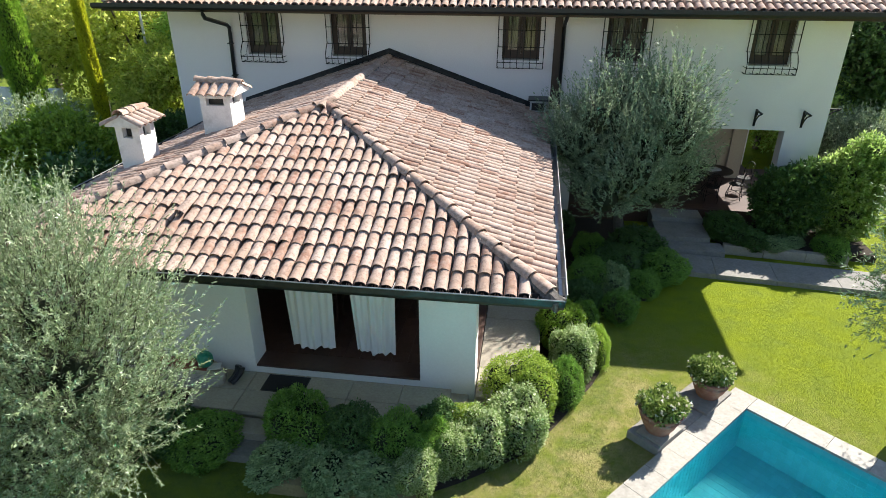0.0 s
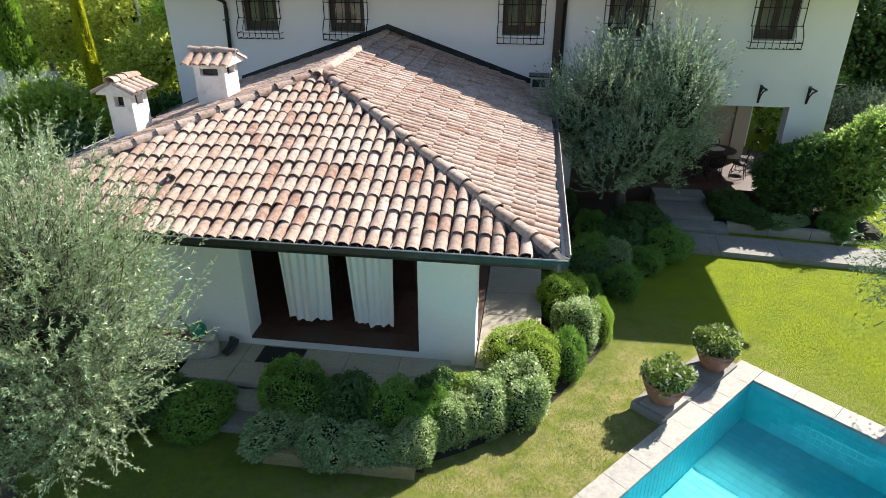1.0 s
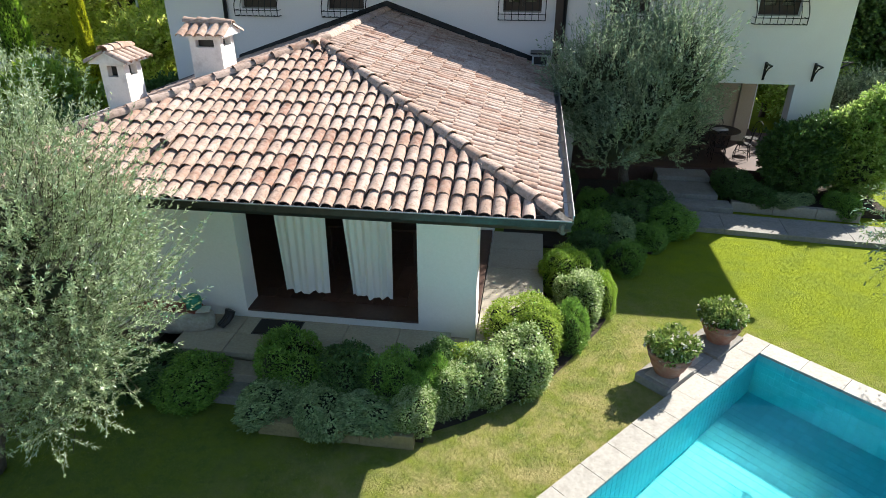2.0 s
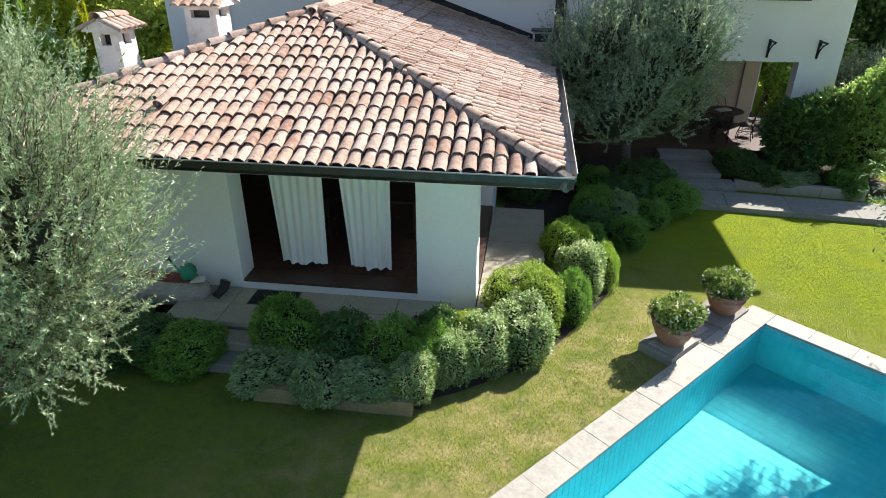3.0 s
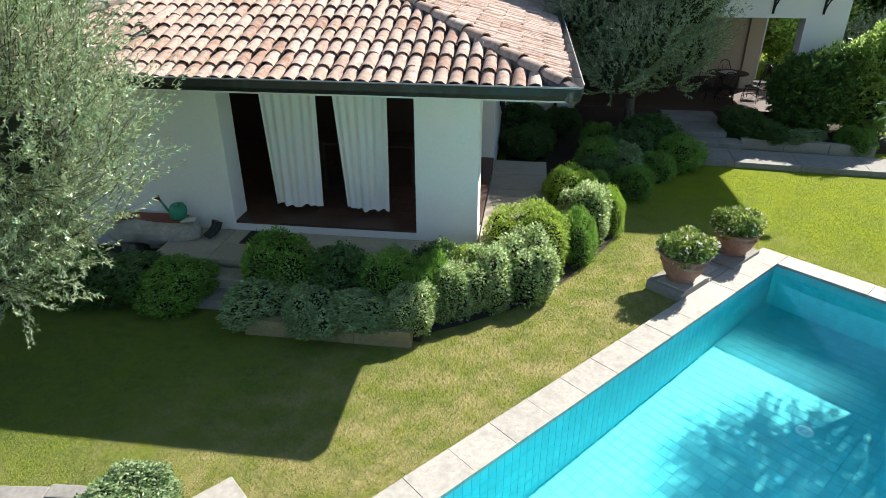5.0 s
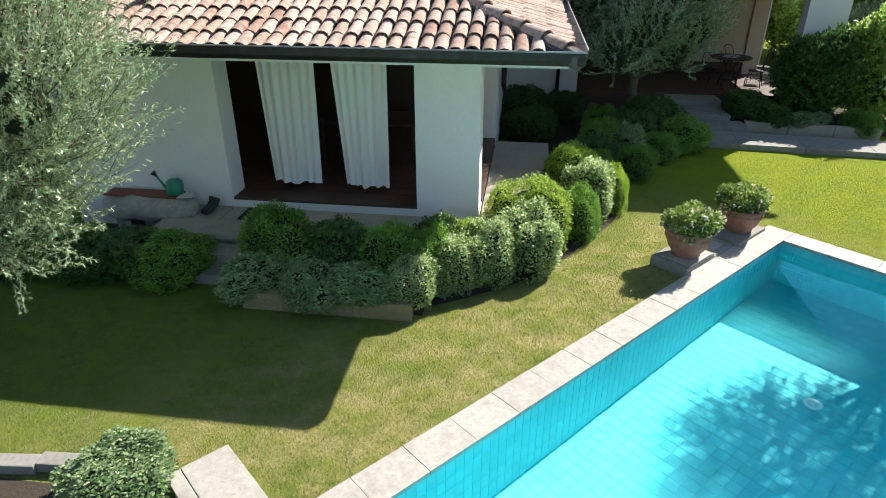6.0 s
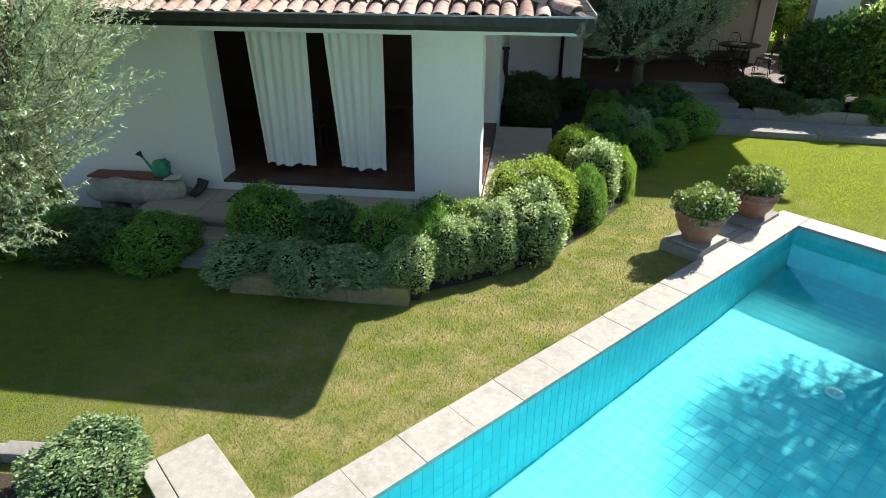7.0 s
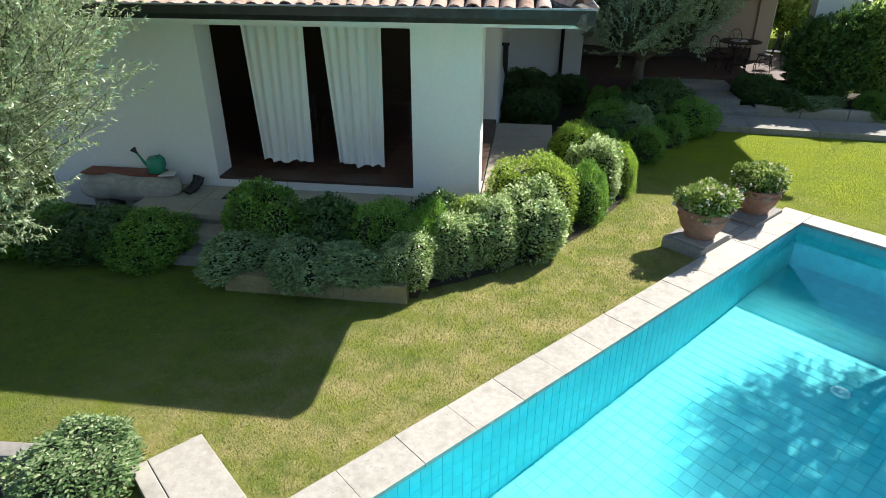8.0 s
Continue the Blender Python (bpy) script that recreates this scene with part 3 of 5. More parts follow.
for f in ("ABP", "BCQP", "DAPQ", "CDQ", "DCBA"):
    bm.faces.new([vs[k] for k in f])
part("deck", bm, MORTAR, roof)

# ---- house ----
H_L, H_R, H_Y1 = -11.12, 7.36, 24.8
OVER, H_EAVE, H_TOP = 1.75, 6.015, 6.5
LOG_L, LOG_R, LOG_TOP, LOG_Z = 0.75, 6.36, 2.9, 0.5
WINDOWS = [(-8.28, 1.02), (-5.76, 1.02), (-0.92, 1.02), (1.86, 1.02), (5.56, 1.02)]
SILL, HEAD = 4.6, 5.89
bm = bmesh.new()
wall_with_openings(bm, H_L, H_R, FACADE, FACADE + 0.4, 0, H_TOP, [(x - w / 2, x + w / 2, SILL, HEAD) for x, w in WINDOWS] + [(LOG_L, LOG_R, 0, LOG_TOP)])
tagged(part("wall_house_south", bm, PLASTER), "white plastered two-storey facade in shade", "wall", kind="structure")
tagged(part("wall_house_west", boxed(H_L, H_L + 0.4, FACADE + 0.4, H_Y1, 0, H_TOP), PLASTER), "white plastered side wall of the house", "wall", kind="structure")
bm = bmesh.new()
box(bm, H_R - 0.4, H_R, FACADE + 0.4, 18.5, 0, H_TOP)
box(bm, H_R - 0.4, H_R, 18.5, 23.6, LOG_TOP, H_TOP)
box(bm, H_R - 0.4, H_R, 23.6, H_Y1, 0, H_TOP)
tagged(part("wall_house_east", bm, PLASTER), "white plastered side wall open beside the loggia", "wall", kind="structure")
tagged(part("wall_house_north", boxed(H_L, H_R, H_Y1, H_Y1 + 0.4, 0, H_TOP), PLASTER), "white plastered rear wall", "wall", kind="structure")
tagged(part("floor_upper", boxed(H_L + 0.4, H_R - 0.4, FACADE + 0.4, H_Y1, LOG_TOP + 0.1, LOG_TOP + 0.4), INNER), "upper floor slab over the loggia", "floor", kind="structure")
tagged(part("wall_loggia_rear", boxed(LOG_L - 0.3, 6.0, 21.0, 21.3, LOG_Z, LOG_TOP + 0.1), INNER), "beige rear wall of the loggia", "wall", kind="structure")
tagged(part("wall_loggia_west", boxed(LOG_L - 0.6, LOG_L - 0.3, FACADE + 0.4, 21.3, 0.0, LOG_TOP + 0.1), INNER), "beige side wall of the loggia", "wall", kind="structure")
tagged(part("floor_loggia", boxed(LOG_L - 0.3, H_R - 0.4, FACADE + 0.4, 23.6, 0.1, LOG_Z - 0.02), TERRACOTTA), "terracotta loggia floor", "floor", kind="structure")
house_roof = tagged(new("roof_house"), "low roof of pale clay barrel tiles on the house", "roof", kind="structure")
bm = bmesh.new()
e0, e1, ey0, ey1 = H_L - 0.98, H_R + 1.28, FACADE - OVER, H_Y1 + 1.2
half = (ey1 - ey0) / 2
vs = [bm.verts.new(p) for p in ((e0, ey0, H_EAVE), (e1, ey0, H_EAVE), (e1, ey1, H_EAVE), (e0, ey1, H_EAVE), (e0 + half, ey0 + half, H_EAVE + half * PITCH), (e1 - half, ey0 + half, H_EAVE + half * PITCH))]
for f in ((0, 1, 5, 4), (1, 2, 5), (2, 3, 4, 5), (3, 0, 4), (3, 2, 1, 0)):
    bm.faces.new([vs[k] for k in f])
part("deck", bm, MORTAR, house_roof)


# ---- barrel tiles ----
def tile_shape(r0, r1, length, thick, lift, seg=6):
    """A tapered half-round clay tile; y runs up the slope."""
    v, f = [], []
    for y, r, z in ((0.0, r0, lift), (length, r1, 0.0)):
        for rr in (r, r - thick):
            for k in range(seg + 1):
                a = math.pi * k / seg
                v.append((-rr * math.cos(a), y, z + rr * math.sin(a) * 0.82))
    n = seg + 1
    for k in range(seg):
        f.append((k, k + 1, 2 * n + k + 1, 2 * n + k))
        f.append((n + k + 1, n + k, 3 * n + k, 3 * n + k + 1))
        f.append((k + 1, k, n + k, n + k + 1))
        f.append((2 * n + k, 2 * n + k + 1, 3 * n + k + 1, 3 * n + k))
    f.append((0, 2 * n, 3 * n, n))
    f.append((seg, n + seg, 3 * n + seg, 2 * n + seg))
    return np.array(v), f


COVER, COVER_F = tile_shape(0.093, 0.077, 0.45, 0.014, 0.021)
CAP, CAP_F = tile_shape(0.118, 0.098, 0.46, 0.018, 0.036)


def shape_mesh(name, v, f, mat):
    me = bpy.data.meshes.new(name)
    me.from_pydata([tuple(p) for p in v], [], f)
    me.materials.append(mat)
    me.polygons.foreach_set("use_smooth", [True] * len(me.polygons))
    me.set_sharp_from_angle(angle=radians(50))
    return me


def joined(name, v, f, mats, mat, parent, label):
    """Many alike pieces as one mesh."""
    h = np.c_[v, np.ones(len(v))]
    all_v = np.concatenate([(h @ np.array(m).T)[:, :3] for m in mats]).astype(np.float32)
    idx = np.concatenate([np.array(f, dtype=np.int32) + k * len(v) for k in range(len(mats))])
    me = bpy.data.meshes.new(name)
    me.vertices.add(len(all_v))
    me.vertices.foreach_set("co", all_v.ravel())
    me.loops.add(idx.size)
    me.loops.foreach_set("vertex_index", idx.ravel())
    me.polygons.add(len(idx))
    me.polygons.foreach_set("loop_start", np.arange(0, idx.size, 4, dtype=np.int32))
    me.update(calc_edges=True)
    me.polygons.foreach_set("use_smooth", [True] * len(me.polygons))
    me.set_sharp_from_angle(angle=radians(50))
    me.materials.append(mat)
    ob = new(name, me)
    ob.parent = parent
    return tagged(ob, label, kind="stuff")


COVER_ME = shape_mesh("cover_tile", COVER, COVER_F, TILE)
CAP_ME = shape_mesh("ridge_tile", CAP, CAP_F, TILE)
tile_rng = random.Random(5)


def slope_tiles(origin, u, s, width, length, inset0, inset1, step=0.1917, rows=0.36, jitter=1.0):
    """Poses of cover and pan tiles on one roof slope."""
    u, s = Vector(u).normalized(), Vector(s).normalized()
    n = u.cross(s)
    run = math.hypot(s.x, s.y)
    covers, pans = [], []
    count = int(width / step)
    for j in range(int(length / rows) + 1):
        d = j * rows + 0.07
        a0, a1 = inset0 * (d + 0.3) * run, width - inset1 * (d + 0.3) * run
        for i in range(count + 1):
            for kind, at in ((0, (i + 0.5) * step), (1, (i + 1.0) * step)):
                if not (a0 - 0.02 < at < a1 + 0.02) or d + 0.2 > length:
                    continue
                q = Vector(origin) + u * (at + tile_rng.gauss(0, 0.006) * jitter) + s * (d + tile_rng.gauss(0, 0.014) * jitter)
                tilt = tile_rng.gauss(0, 1.2) * jitter
                if kind == 0:
                    m = Matrix.Translation(q + n * (0.045 + tile_rng.gauss(0, 0.004) * jitter)) @ Matrix((u, s, n)).transposed().to_4x4() @ pose(0, 0, 0, tile_rng.gauss(0, 0.8) * jitter, tile_rng.gauss(0, 2) * jitter, tilt)
                    covers.append((at, d, m))
                else:
                    m = Matrix.Translation(q + n * 0.068) @ Matrix((u, s, n)).transposed().to_4x4() @ pose(0, 0, 0, 1.5, 180, 0)
                    pans.append((at, d, m))
    return covers, pans


CS = 1 / math.hypot(1, PITCH)
SLOPE = HALF / CS
front = slope_tiles(A, (1, 0, 0), (0, CS, PITCH * CS), 9.2, SLOPE, 1, 1)
right = slope_tiles(B, (0, 1, 0), (-CS, 0, PITCH * CS), FACADE - EAVE_Y, SLOPE, 1, 0)
left = slope_tiles(D, (0, -1, 0), (CS, 0, PITCH * CS), FACADE - EAVE_Y, SLOPE, 0, 1)
loose = []
single = []
for at, d, m in front[0]:
    if 3.1 < at < 3.25 and 1.02 < d < 1.6:
        # one cover has been pushed up over the next, which has sunk beneath it
        m = m @ (pose(0.02, 0.15, 0.075, 5, -4, -8) if d < 1.3 else pose(0.0, 0.10, -0.03, 0, 0, 4))
    (single if at > 0.9 and len(single) < 300 else loose).append(m)
for m in single:
    shared("cover_tile", COVER_ME, roof, m)
joined("cover_tile_rest", COVER, COVER_F, loose + [m for _, _, m in right[0] + left[0]], TILE, roof, "weathered clay cover tiles")
joined("pan_tile", COVER, COVER_F, [m for q in (front, right, left) for _, _, m in q[1]], TILE, roof, "weathered clay channel tiles")


def cap_row(start, end, lift, parent, step=0.38):
    s, e = Vector(start), Vector(end)
    d = (e - s).normalized()
    side = d.cross(Vector((0, 0, 1))).normalized()
    up = side.cross(d)
    k = 0.0
    while k < (e - s).length - 0.1:
        m = Matrix.Translation(s + d * k + up * lift) @ Matrix((side, d, up)).transposed().to_4x4() @ pose(tile_rng.gauss(0, 0.006), 0, 0, 0, tile_rng.gauss(0, 2), tile_rng.gauss(0, 1.5))
        shared("ridge_tile", CAP_ME, parent, m)
        k += step


cap_row(Vector(B).lerp(Vector(P), 0.03), P, 0.062, roof)
cap_row(A, P, 0.062, roof)
cap_row(Q, P, 0.055, roof)
for s, e in ((A, P), (B, P), (Q, P)):
    bm = bmesh.new()
    s, e = Vector(s), Vector(e)
    pts = [s.lerp(e, k / 40) + Vector((0, 0, 0.02)) for k in range(41)]
    tube(bm, pts, 0.118, 0.118, 9)
    for v in bm.verts:
        v.co += Vector((noise.noise(v.co * 9), noise.noise(v.co * 9 + Vector((7, 0, 0))), noise.noise(v.co * 9 + Vector((0, 9, 0))) * 0.6)) * 0.05
    part("mortar_bed", bm, MORTAR, roof, "dark lichened mortar bed")

# the strip of dark metal where the roof meets the facade
bm = bmesh.new()
for a, b in (((EAVE_L + 0.15, FACADE - 0.03, EAVE_Z + 0.20), (RIDGE_X, FACADE - 0.03, rz + 0.24)), ((RIDGE_X, FACADE - 0.03, rz + 0.24), (EAVE_R - 0.3, FACADE - 0.03, EAVE_Z + 0.24))):
    prism(bm, [(-0.03, -0.07), (0.09, -0.07), (0.09, -0.05), (0.0, 0.07), (-0.03, 0.07)], a, b)
part("flashing", bm, GUTTER, roof, "dark metal flashing")

# house roof tiles
hb = [(e0, ey0, H_EAVE), (e1, ey0, H_EAVE), (e1, ey1, H_EAVE), (e0, ey1, H_EAVE)]
hl = half / CS
sets = [slope_tiles(hb[0], (1, 0, 0), (0, CS, PITCH * CS), e1 - e0, hl, 1, 1, 0.2, 0.37),
        slope_tiles(hb[1], (0, 1, 0), (-CS, 0, PITCH * CS), ey1 - ey0, hl, 1, 1, 0.2, 0.37),
        slope_tiles(hb[2], (-1, 0, 0), (0, -CS, PITCH * CS), e1 - e0, hl, 1, 1, 0.2, 0.37),
        slope_tiles(hb[3], (0, -1, 0), (CS, 0, PITCH * CS), ey1 - ey0, hl, 1, 1, 0.2, 0.37)]
joined("cover_tile_rest", COVER, COVER_F, [m for q in sets for _, _, m in q[0]], TILE_FAR, house_roof, "clay cover tiles")
joined("pan_tile", COVER, COVER_F, [m for q in sets for _, _, m in q[1]], TILE_FAR, house_roof, "clay channel tiles")

# ---- gutters and downpipes ----
U = [(a * 1.2, b * 1.2) for a, b in [(-0.075, 0.075), (-0.075, 0.0), (-0.045, -0.05), (0.045, -0.05), (0.075, 0.0), (0.075, 0.085), (0.066, 0.085), (0.066, 0.0), (0.04, -0.041), (-0.04, -0.041), (-0.066, 0.0), (-0.066, 0.075)]]


def gutter(name, start, end, mat, label, hooks=9):
    ob = thing(name, Matrix(), label, "gutter", "gutters of the pavilion")
    part("channel", prism(bmesh.new(), U, start, end), mat, ob)
    s, e = Vector(start), Vector(end)
    d = (e - s).normalized()
    side = d.cross(Vector((0, 0, 1)))
    rim = bmesh.new()
    tube(rim, [s + side * 0.092 + Vector((0, 0, 0.102)), e + side * 0.092 + Vector((0, 0, 0.102))], 0.011, sides=8)
    part("rolled_rim", rim, ZINC, ob, "bright rolled zinc rim")
    for k in range(hooks):
        p = s.lerp(e, (k + 0.5) / hooks)
        part("hook", tube(bmesh.new(), [p - side * 0.09 + Vector((0, 0, 0.105)), p + side * 0.09 + Vector((0, 0, 0.105))], 0.007, sides=5), ZINC, ob)
    return ob


gutter("gutter", (EAVE_L - 0.1, EAVE_Y + 0.02, 3.10), (EAVE_R + 0.06, EAVE_Y + 0.02, 3.10), GUTTER, "dark green patinated metal gutter along the front eaves", 10)
gutter("gutter", (EAVE_R + 0.005, EAVE_Y + 0.1, 3.10), (EAVE_R + 0.005, FACADE, 3.10), ZINC, "grey zinc gutter along the side eaves", 11)
gutter("gutter", (EAVE_L + 0.015, FACADE, 3.10), (EAVE_L + 0.015, EAVE_Y + 0.1, 3.10), GUTTER, "dark metal gutter along the side eaves", 11)
g = thing("house_gutter", Matrix(), "black gutter along the eaves of the house", "gutter")
part("channel", prism(bmesh.new(), [(a * 0.9, b * 0.9) for a, b in U], (e0 - 0.05, ey0 - 0.02, H_EAVE + 0.0), (e1 + 0.05, ey0 - 0.02, H_EAVE + 0.0)), BLACKPIPE, g)
part("fascia_board", boxed(e0 + 0.1, e1 - 0.1, ey0 + 0.1, ey0 + 0.14, H_EAVE - 0.12, H_EAVE + 0.02), DARKWOOD, g)
bm = bmesh.new()
box(bm, e0 + 0.12, e1 - 0.12, ey0 + 0.14, FACADE, H_EAVE - 0.10, H_EAVE - 0.04)
tagged(part("trim_house_eaves", bm, PLASTER), "pale eaves boarding of the house", "eaves", kind="structure")
bm = bmesh.new()
for a in ((EAVE_L + 0.1, EAVE_R - 0.1, EAVE_Y + 0.09, EAVE_Y + 0.125), ):
    box(bm, *a, 2.99, 3.06)
box(bm, EAVE_R - 0.135, EAVE_R - 0.1, EAVE_Y + 0.125, FACADE, 2.99, 3.06)
box(bm, EAVE_L + 0.1, EAVE_L + 0.135, EAVE_Y + 0.125, FACADE, 2.99, 3.06)
tagged(part("trim_eaves", bm, PLASTER), "white fascia boards under the pavilion gutters", "fascia", kind="structure")

dp = thing("downpipe", Matrix(), "black metal downpipe on the white facade", "downpipe")
part("pipe", tube(bmesh.new(), [(-9.13, ey0 + 0.03, H_EAVE - 0.05), (-9.13, ey0 + 0.05, 5.84), (-9.14, ey0 + 0.15, 5.74), (-9.27, FACADE - 0.16, 5.42), (-9.25, FACADE - 0.08, 5.34), (-9.25, FACADE - 0.07, 5.2), (-9.31, FACADE - 0.07, 3.2)], 0.055, sides=10), BLACKPIPE, dp, smooth=True)
for z in (4.9, 4.0):
    part("clip", boxed(-9.36, -9.20, FACADE - 0.13, FACADE, z - 0.015, z + 0.015), BLACKPIPE, dp)
dp = thing("downpipe", Matrix(), "black downpipe in a dark timber casing on the facade", "downpipe")
part("casing", boxed(-0.04, 0.16, FACADE - 0.10, FACADE - 0.002, 3.3, H_EAVE - 0.1, bevel=0.012), DARKWOOD, dp, "dark brown timber casing")
part("pipe", tube(bmesh.new(), [(0.205, ey0 + 0.05, H_EAVE - 0.05), (0.205, FACADE - 0.25, 5.6), (0.205, FACADE - 0.07, 5.45), (0.205, FACADE - 0.07, 0.3)], 0.05, sides=10), BLACKPIPE, dp, smooth=True)

ac = thing("air_conditioner", pose(-0.36, FACADE - 0.36, 3.30), "pale grey wall cooling unit with dark grille", "air conditioner")
part("body", boxed(-0.22, 0.22, -0.14, 0.14, 0.0, 0.30, bevel=0.015), GREYCASE, ac)
part("grille", boxed(-0.17, 0.17, -0.150, -0.139, 0.05, 0.25), BLACKPLASTIC, ac, "dark grille")
part("cover", boxed(-0.27, 0.27, -0.2, 0.34, 0.315, 0.345), GUTTER, ac, "dark metal cover")


# ---- chimneys ----
def chimney(x, y, base, top, wx, wy, along_x, label, gap, post, band, reach):
    """wx, wy: half widths; gap: height of the smoke openings; post: corner width; band: wall over the openings; reach: half length of the cap."""
    ob = thing("chimney", pose(x, y, base), label, "chimney", "chimneys")
    h = top - base
    z0, z1 = h - band - gap, h - band
    bm = bmesh.new()
    box(bm, -wx, wx, -wy, wy, 0, z0)
    for sx in (-1, 1):
        for sy in (-1, 1):
            x0, x1 = sorted((sx * wx, sx * (wx - post)))
            y0, y1 = sorted((sy * wy, sy * (wy - post)))
            box(bm, x0, x1, y0, y1, z0, z1)
    box(bm, -wx, wx, -wy, wy, z1, h)
    for v in bm.verts:
        v.co += Vector((noise.noise(v.co * 5), noise.noise(v.co * 5 + Vector((3, 1, 0))), 0)) * 0.008
    part("shaft", bm, CHIMNEY, ob)
    # black block fills the smoke openings in place of the shade inside
    part("flue", boxed(-wx + 0.13, wx - 0.13, -wy + 0.13, wy - 0.13, z0, z1), BLACKPLASTIC, ob, "solid black block standing for the dark inside the chimney")
    r = Matrix.Rotation(0 if along_x else math.pi / 2, 4, "Z")
    span = (wy if along_x else wx) + 0.12
    gable = bmesh.new()
    prism(gable, [(-span, 0.0), (span, 0.0), (span, 0.035), (0, 0.24), (-span, 0.035)], (-reach + 0.06, 0, h), (reach - 0.06, 0, h))
    bmesh.ops.transform(gable, matrix=r, verts=gable.verts)
    part("gable", gable, CHIMNEY, ob)
    count = 5
    step = 2 * (reach - 0.09) / (count - 1)
    for sgn in (0, 1):
        for k in range(count):
            m = r @ Matrix.Rotation(sgn * math.pi, 4, "Z") @ Matrix.Translation((-reach + 0.09 + k * step, -span - 0.05, h + 0.0)) @ Matrix.Rotation(radians(27), 4, "X") @ Matrix.Rotation(radians((k * 37 % 5 - 2) * 0.9), 4, "Z")
            shared("cap_tile", COVER_ME, ob, m)
    for k in range(3):
        m = r @ Matrix.Translation((-reach + (2 * reach - 0.44) * k / 2, 0, h + 0.225)) @ Matrix.Rotation(-math.pi / 2, 4, "Z")
        shared("ridge_tile", CAP_ME, ob, m)
    return ob


chimney(-8.39, 11.37, 3.15, 4.27, 0.25, 0.27, False, "short white chimney with a gabled tile cap", 0.20, 0.15, 0.05, 0.44)
chimney(-7.25, 12.90, 3.40, 4.57, 0.34, 0.31, True, "taller stained white chimney with a tile cap", 0.15, 0.14, 0.06, 0.52)


# ---- facade windows ----
def window(x, name):
    w, h, y = 1.02, HEAD - SILL, FACADE + 0.16
    ob = thing(name, pose(x, y, SILL), "dark-framed casement window behind a bellied iron grille", "window", "windows of the upper storey", "structure")
    fr = bmesh.new()
    box(fr, -w / 2, -w / 2 + 0.07, 0, 0.08, 0, h)
    box(fr, w / 2 - 0.07, w / 2, 0, 0.08, 0, h)
    box(fr, -w / 2 + 0.07, w / 2 - 0.07, 0, 0.08, 0, 0.14)
    box(fr, -w / 2 + 0.07, w / 2 - 0.07, 0, 0.08, h - 0.08, h)
    part("window_frame", fr, DARKWOOD, ob)
    for s in (-1, 1):
        c = bmesh.new()
        a, b = sorted((s * 0.005, s * (w / 2 - 0.07)))
        box(c, a, a + 0.075, -0.02, 0.035, 0.14, h - 0.08)
        box(c, b - 0.075, b, -0.02, 0.035, 0.14, h - 0.08)
        box(c, a + 0.075, b - 0.075, -0.02, 0.035, 0.14, 0.25)
        box(c, a + 0.075, b - 0.075, -0.02, 0.035, h - 0.16, h - 0.08)
        sash = part("casement", c, DARKWOOD, ob)
        part("pane", boxed(a + 0.07, b - 0.07, 0.0, 0.008, 0.24, h - 0.15), GLASS, sash)
        cur = bmesh.new()
        cols = 22
        prev = None
        for k in range(cols + 1):
            xx = a + 0.06 + (b - a - 0.12) * k / cols
            yy = 0.10 + 0.015 * math.sin(k * 1.7)
            ring = (cur.verts.new((xx, yy, 0.2)), cur.verts.new((xx, yy, h - 0.1)))
            if prev:
                cur.faces.new((prev[0], ring[0], ring[1], prev[1]))
            prev = ring
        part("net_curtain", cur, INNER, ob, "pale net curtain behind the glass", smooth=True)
    part("window_sill", boxed(-w / 2 + 0.005, w / 2 - 0.005, -0.16, 0.0, -0.001, 0.03, bevel=0.006), GREYSTONE, ob)
    y0 = -0.16
    gw = 0.62

    def belly(z):
        t = max(0.0, 1 - (z + 0.18) / 0.55)
        return 0.07 + 0.22 * math.sin(min(1, t * 1.25) * math.pi * 0.62) * (1 if t > 0 else 0)

    zs = [-0.18, -0.17, -0.10, 0.0, 0.12, 0.25, 0.38, 0.6, h + 0.02]
    for k in range(8):
        xx = -gw + 2 * gw * k / 7
        pts = [(xx, y0 - 0.01, -0.18)] + [(xx, y0 - belly(z), z) for z in zs[1:]]
        part("bar", tube(bmesh.new(), pts, 0.010 if k not in (0, 7) else 0.014, sides=5), IRON, ob)
    for z in (-0.17, -0.02, 0.36, 0.80, h - 0.02):
        yy = y0 - belly(z)
        part("rail", tube(bmesh.new(), [(-gw, y0, z), (-gw, yy, z), (gw, yy, z), (gw, y0, z)], 0.010, sides=5), IRON, ob)
    return ob


first = window(WINDOWS[0][0], "window_1")
for k, (x, w) in enumerate(WINDOWS[1:]):
    c = copy_thing(first, pose(x, FACADE + 0.16, SILL))
    c.name = "window_%d" % (k + 2)


def bracket(x, z, y=FACADE, turn=0.0):
    """A forged wall bracket for an awning."""
    ob = thing("wall_bracket", pose(x, y, z, 0, 0, turn), "black forged iron awning bracket on the facade", "bracket", "awning brackets")
    part("back_plate", boxed(-0.03, 0.03, -0.02, -0.001, -0.42, 0.05, bevel=0.004), IRON, ob)
    part("arm", boxed(-0.025, 0.025, -0.46, -0.02, 0.0, 0.035, bevel=0.004), IRON, ob)
    part("brace", tube(bmesh.new(), [(0, -0.015, -0.40), (0, -0.10, -0.22), (0, -0.24, -0.08), (0, -0.42, 0.0)], 0.02, sides=6), IRON, ob)
    part("scroll", tube(bmesh.new(), [(0, -0.02, -0.12), (0, -0.10, -0.10), (0, -0.14, 0.0)], 0.014, sides=6), IRON, ob)
    return ob


br = bracket(5.52, 3.42)
copy_thing(br, pose(6.74, FACADE, 3.42))
copy_thing(br, pose(4.2, FACADE, 3.42))
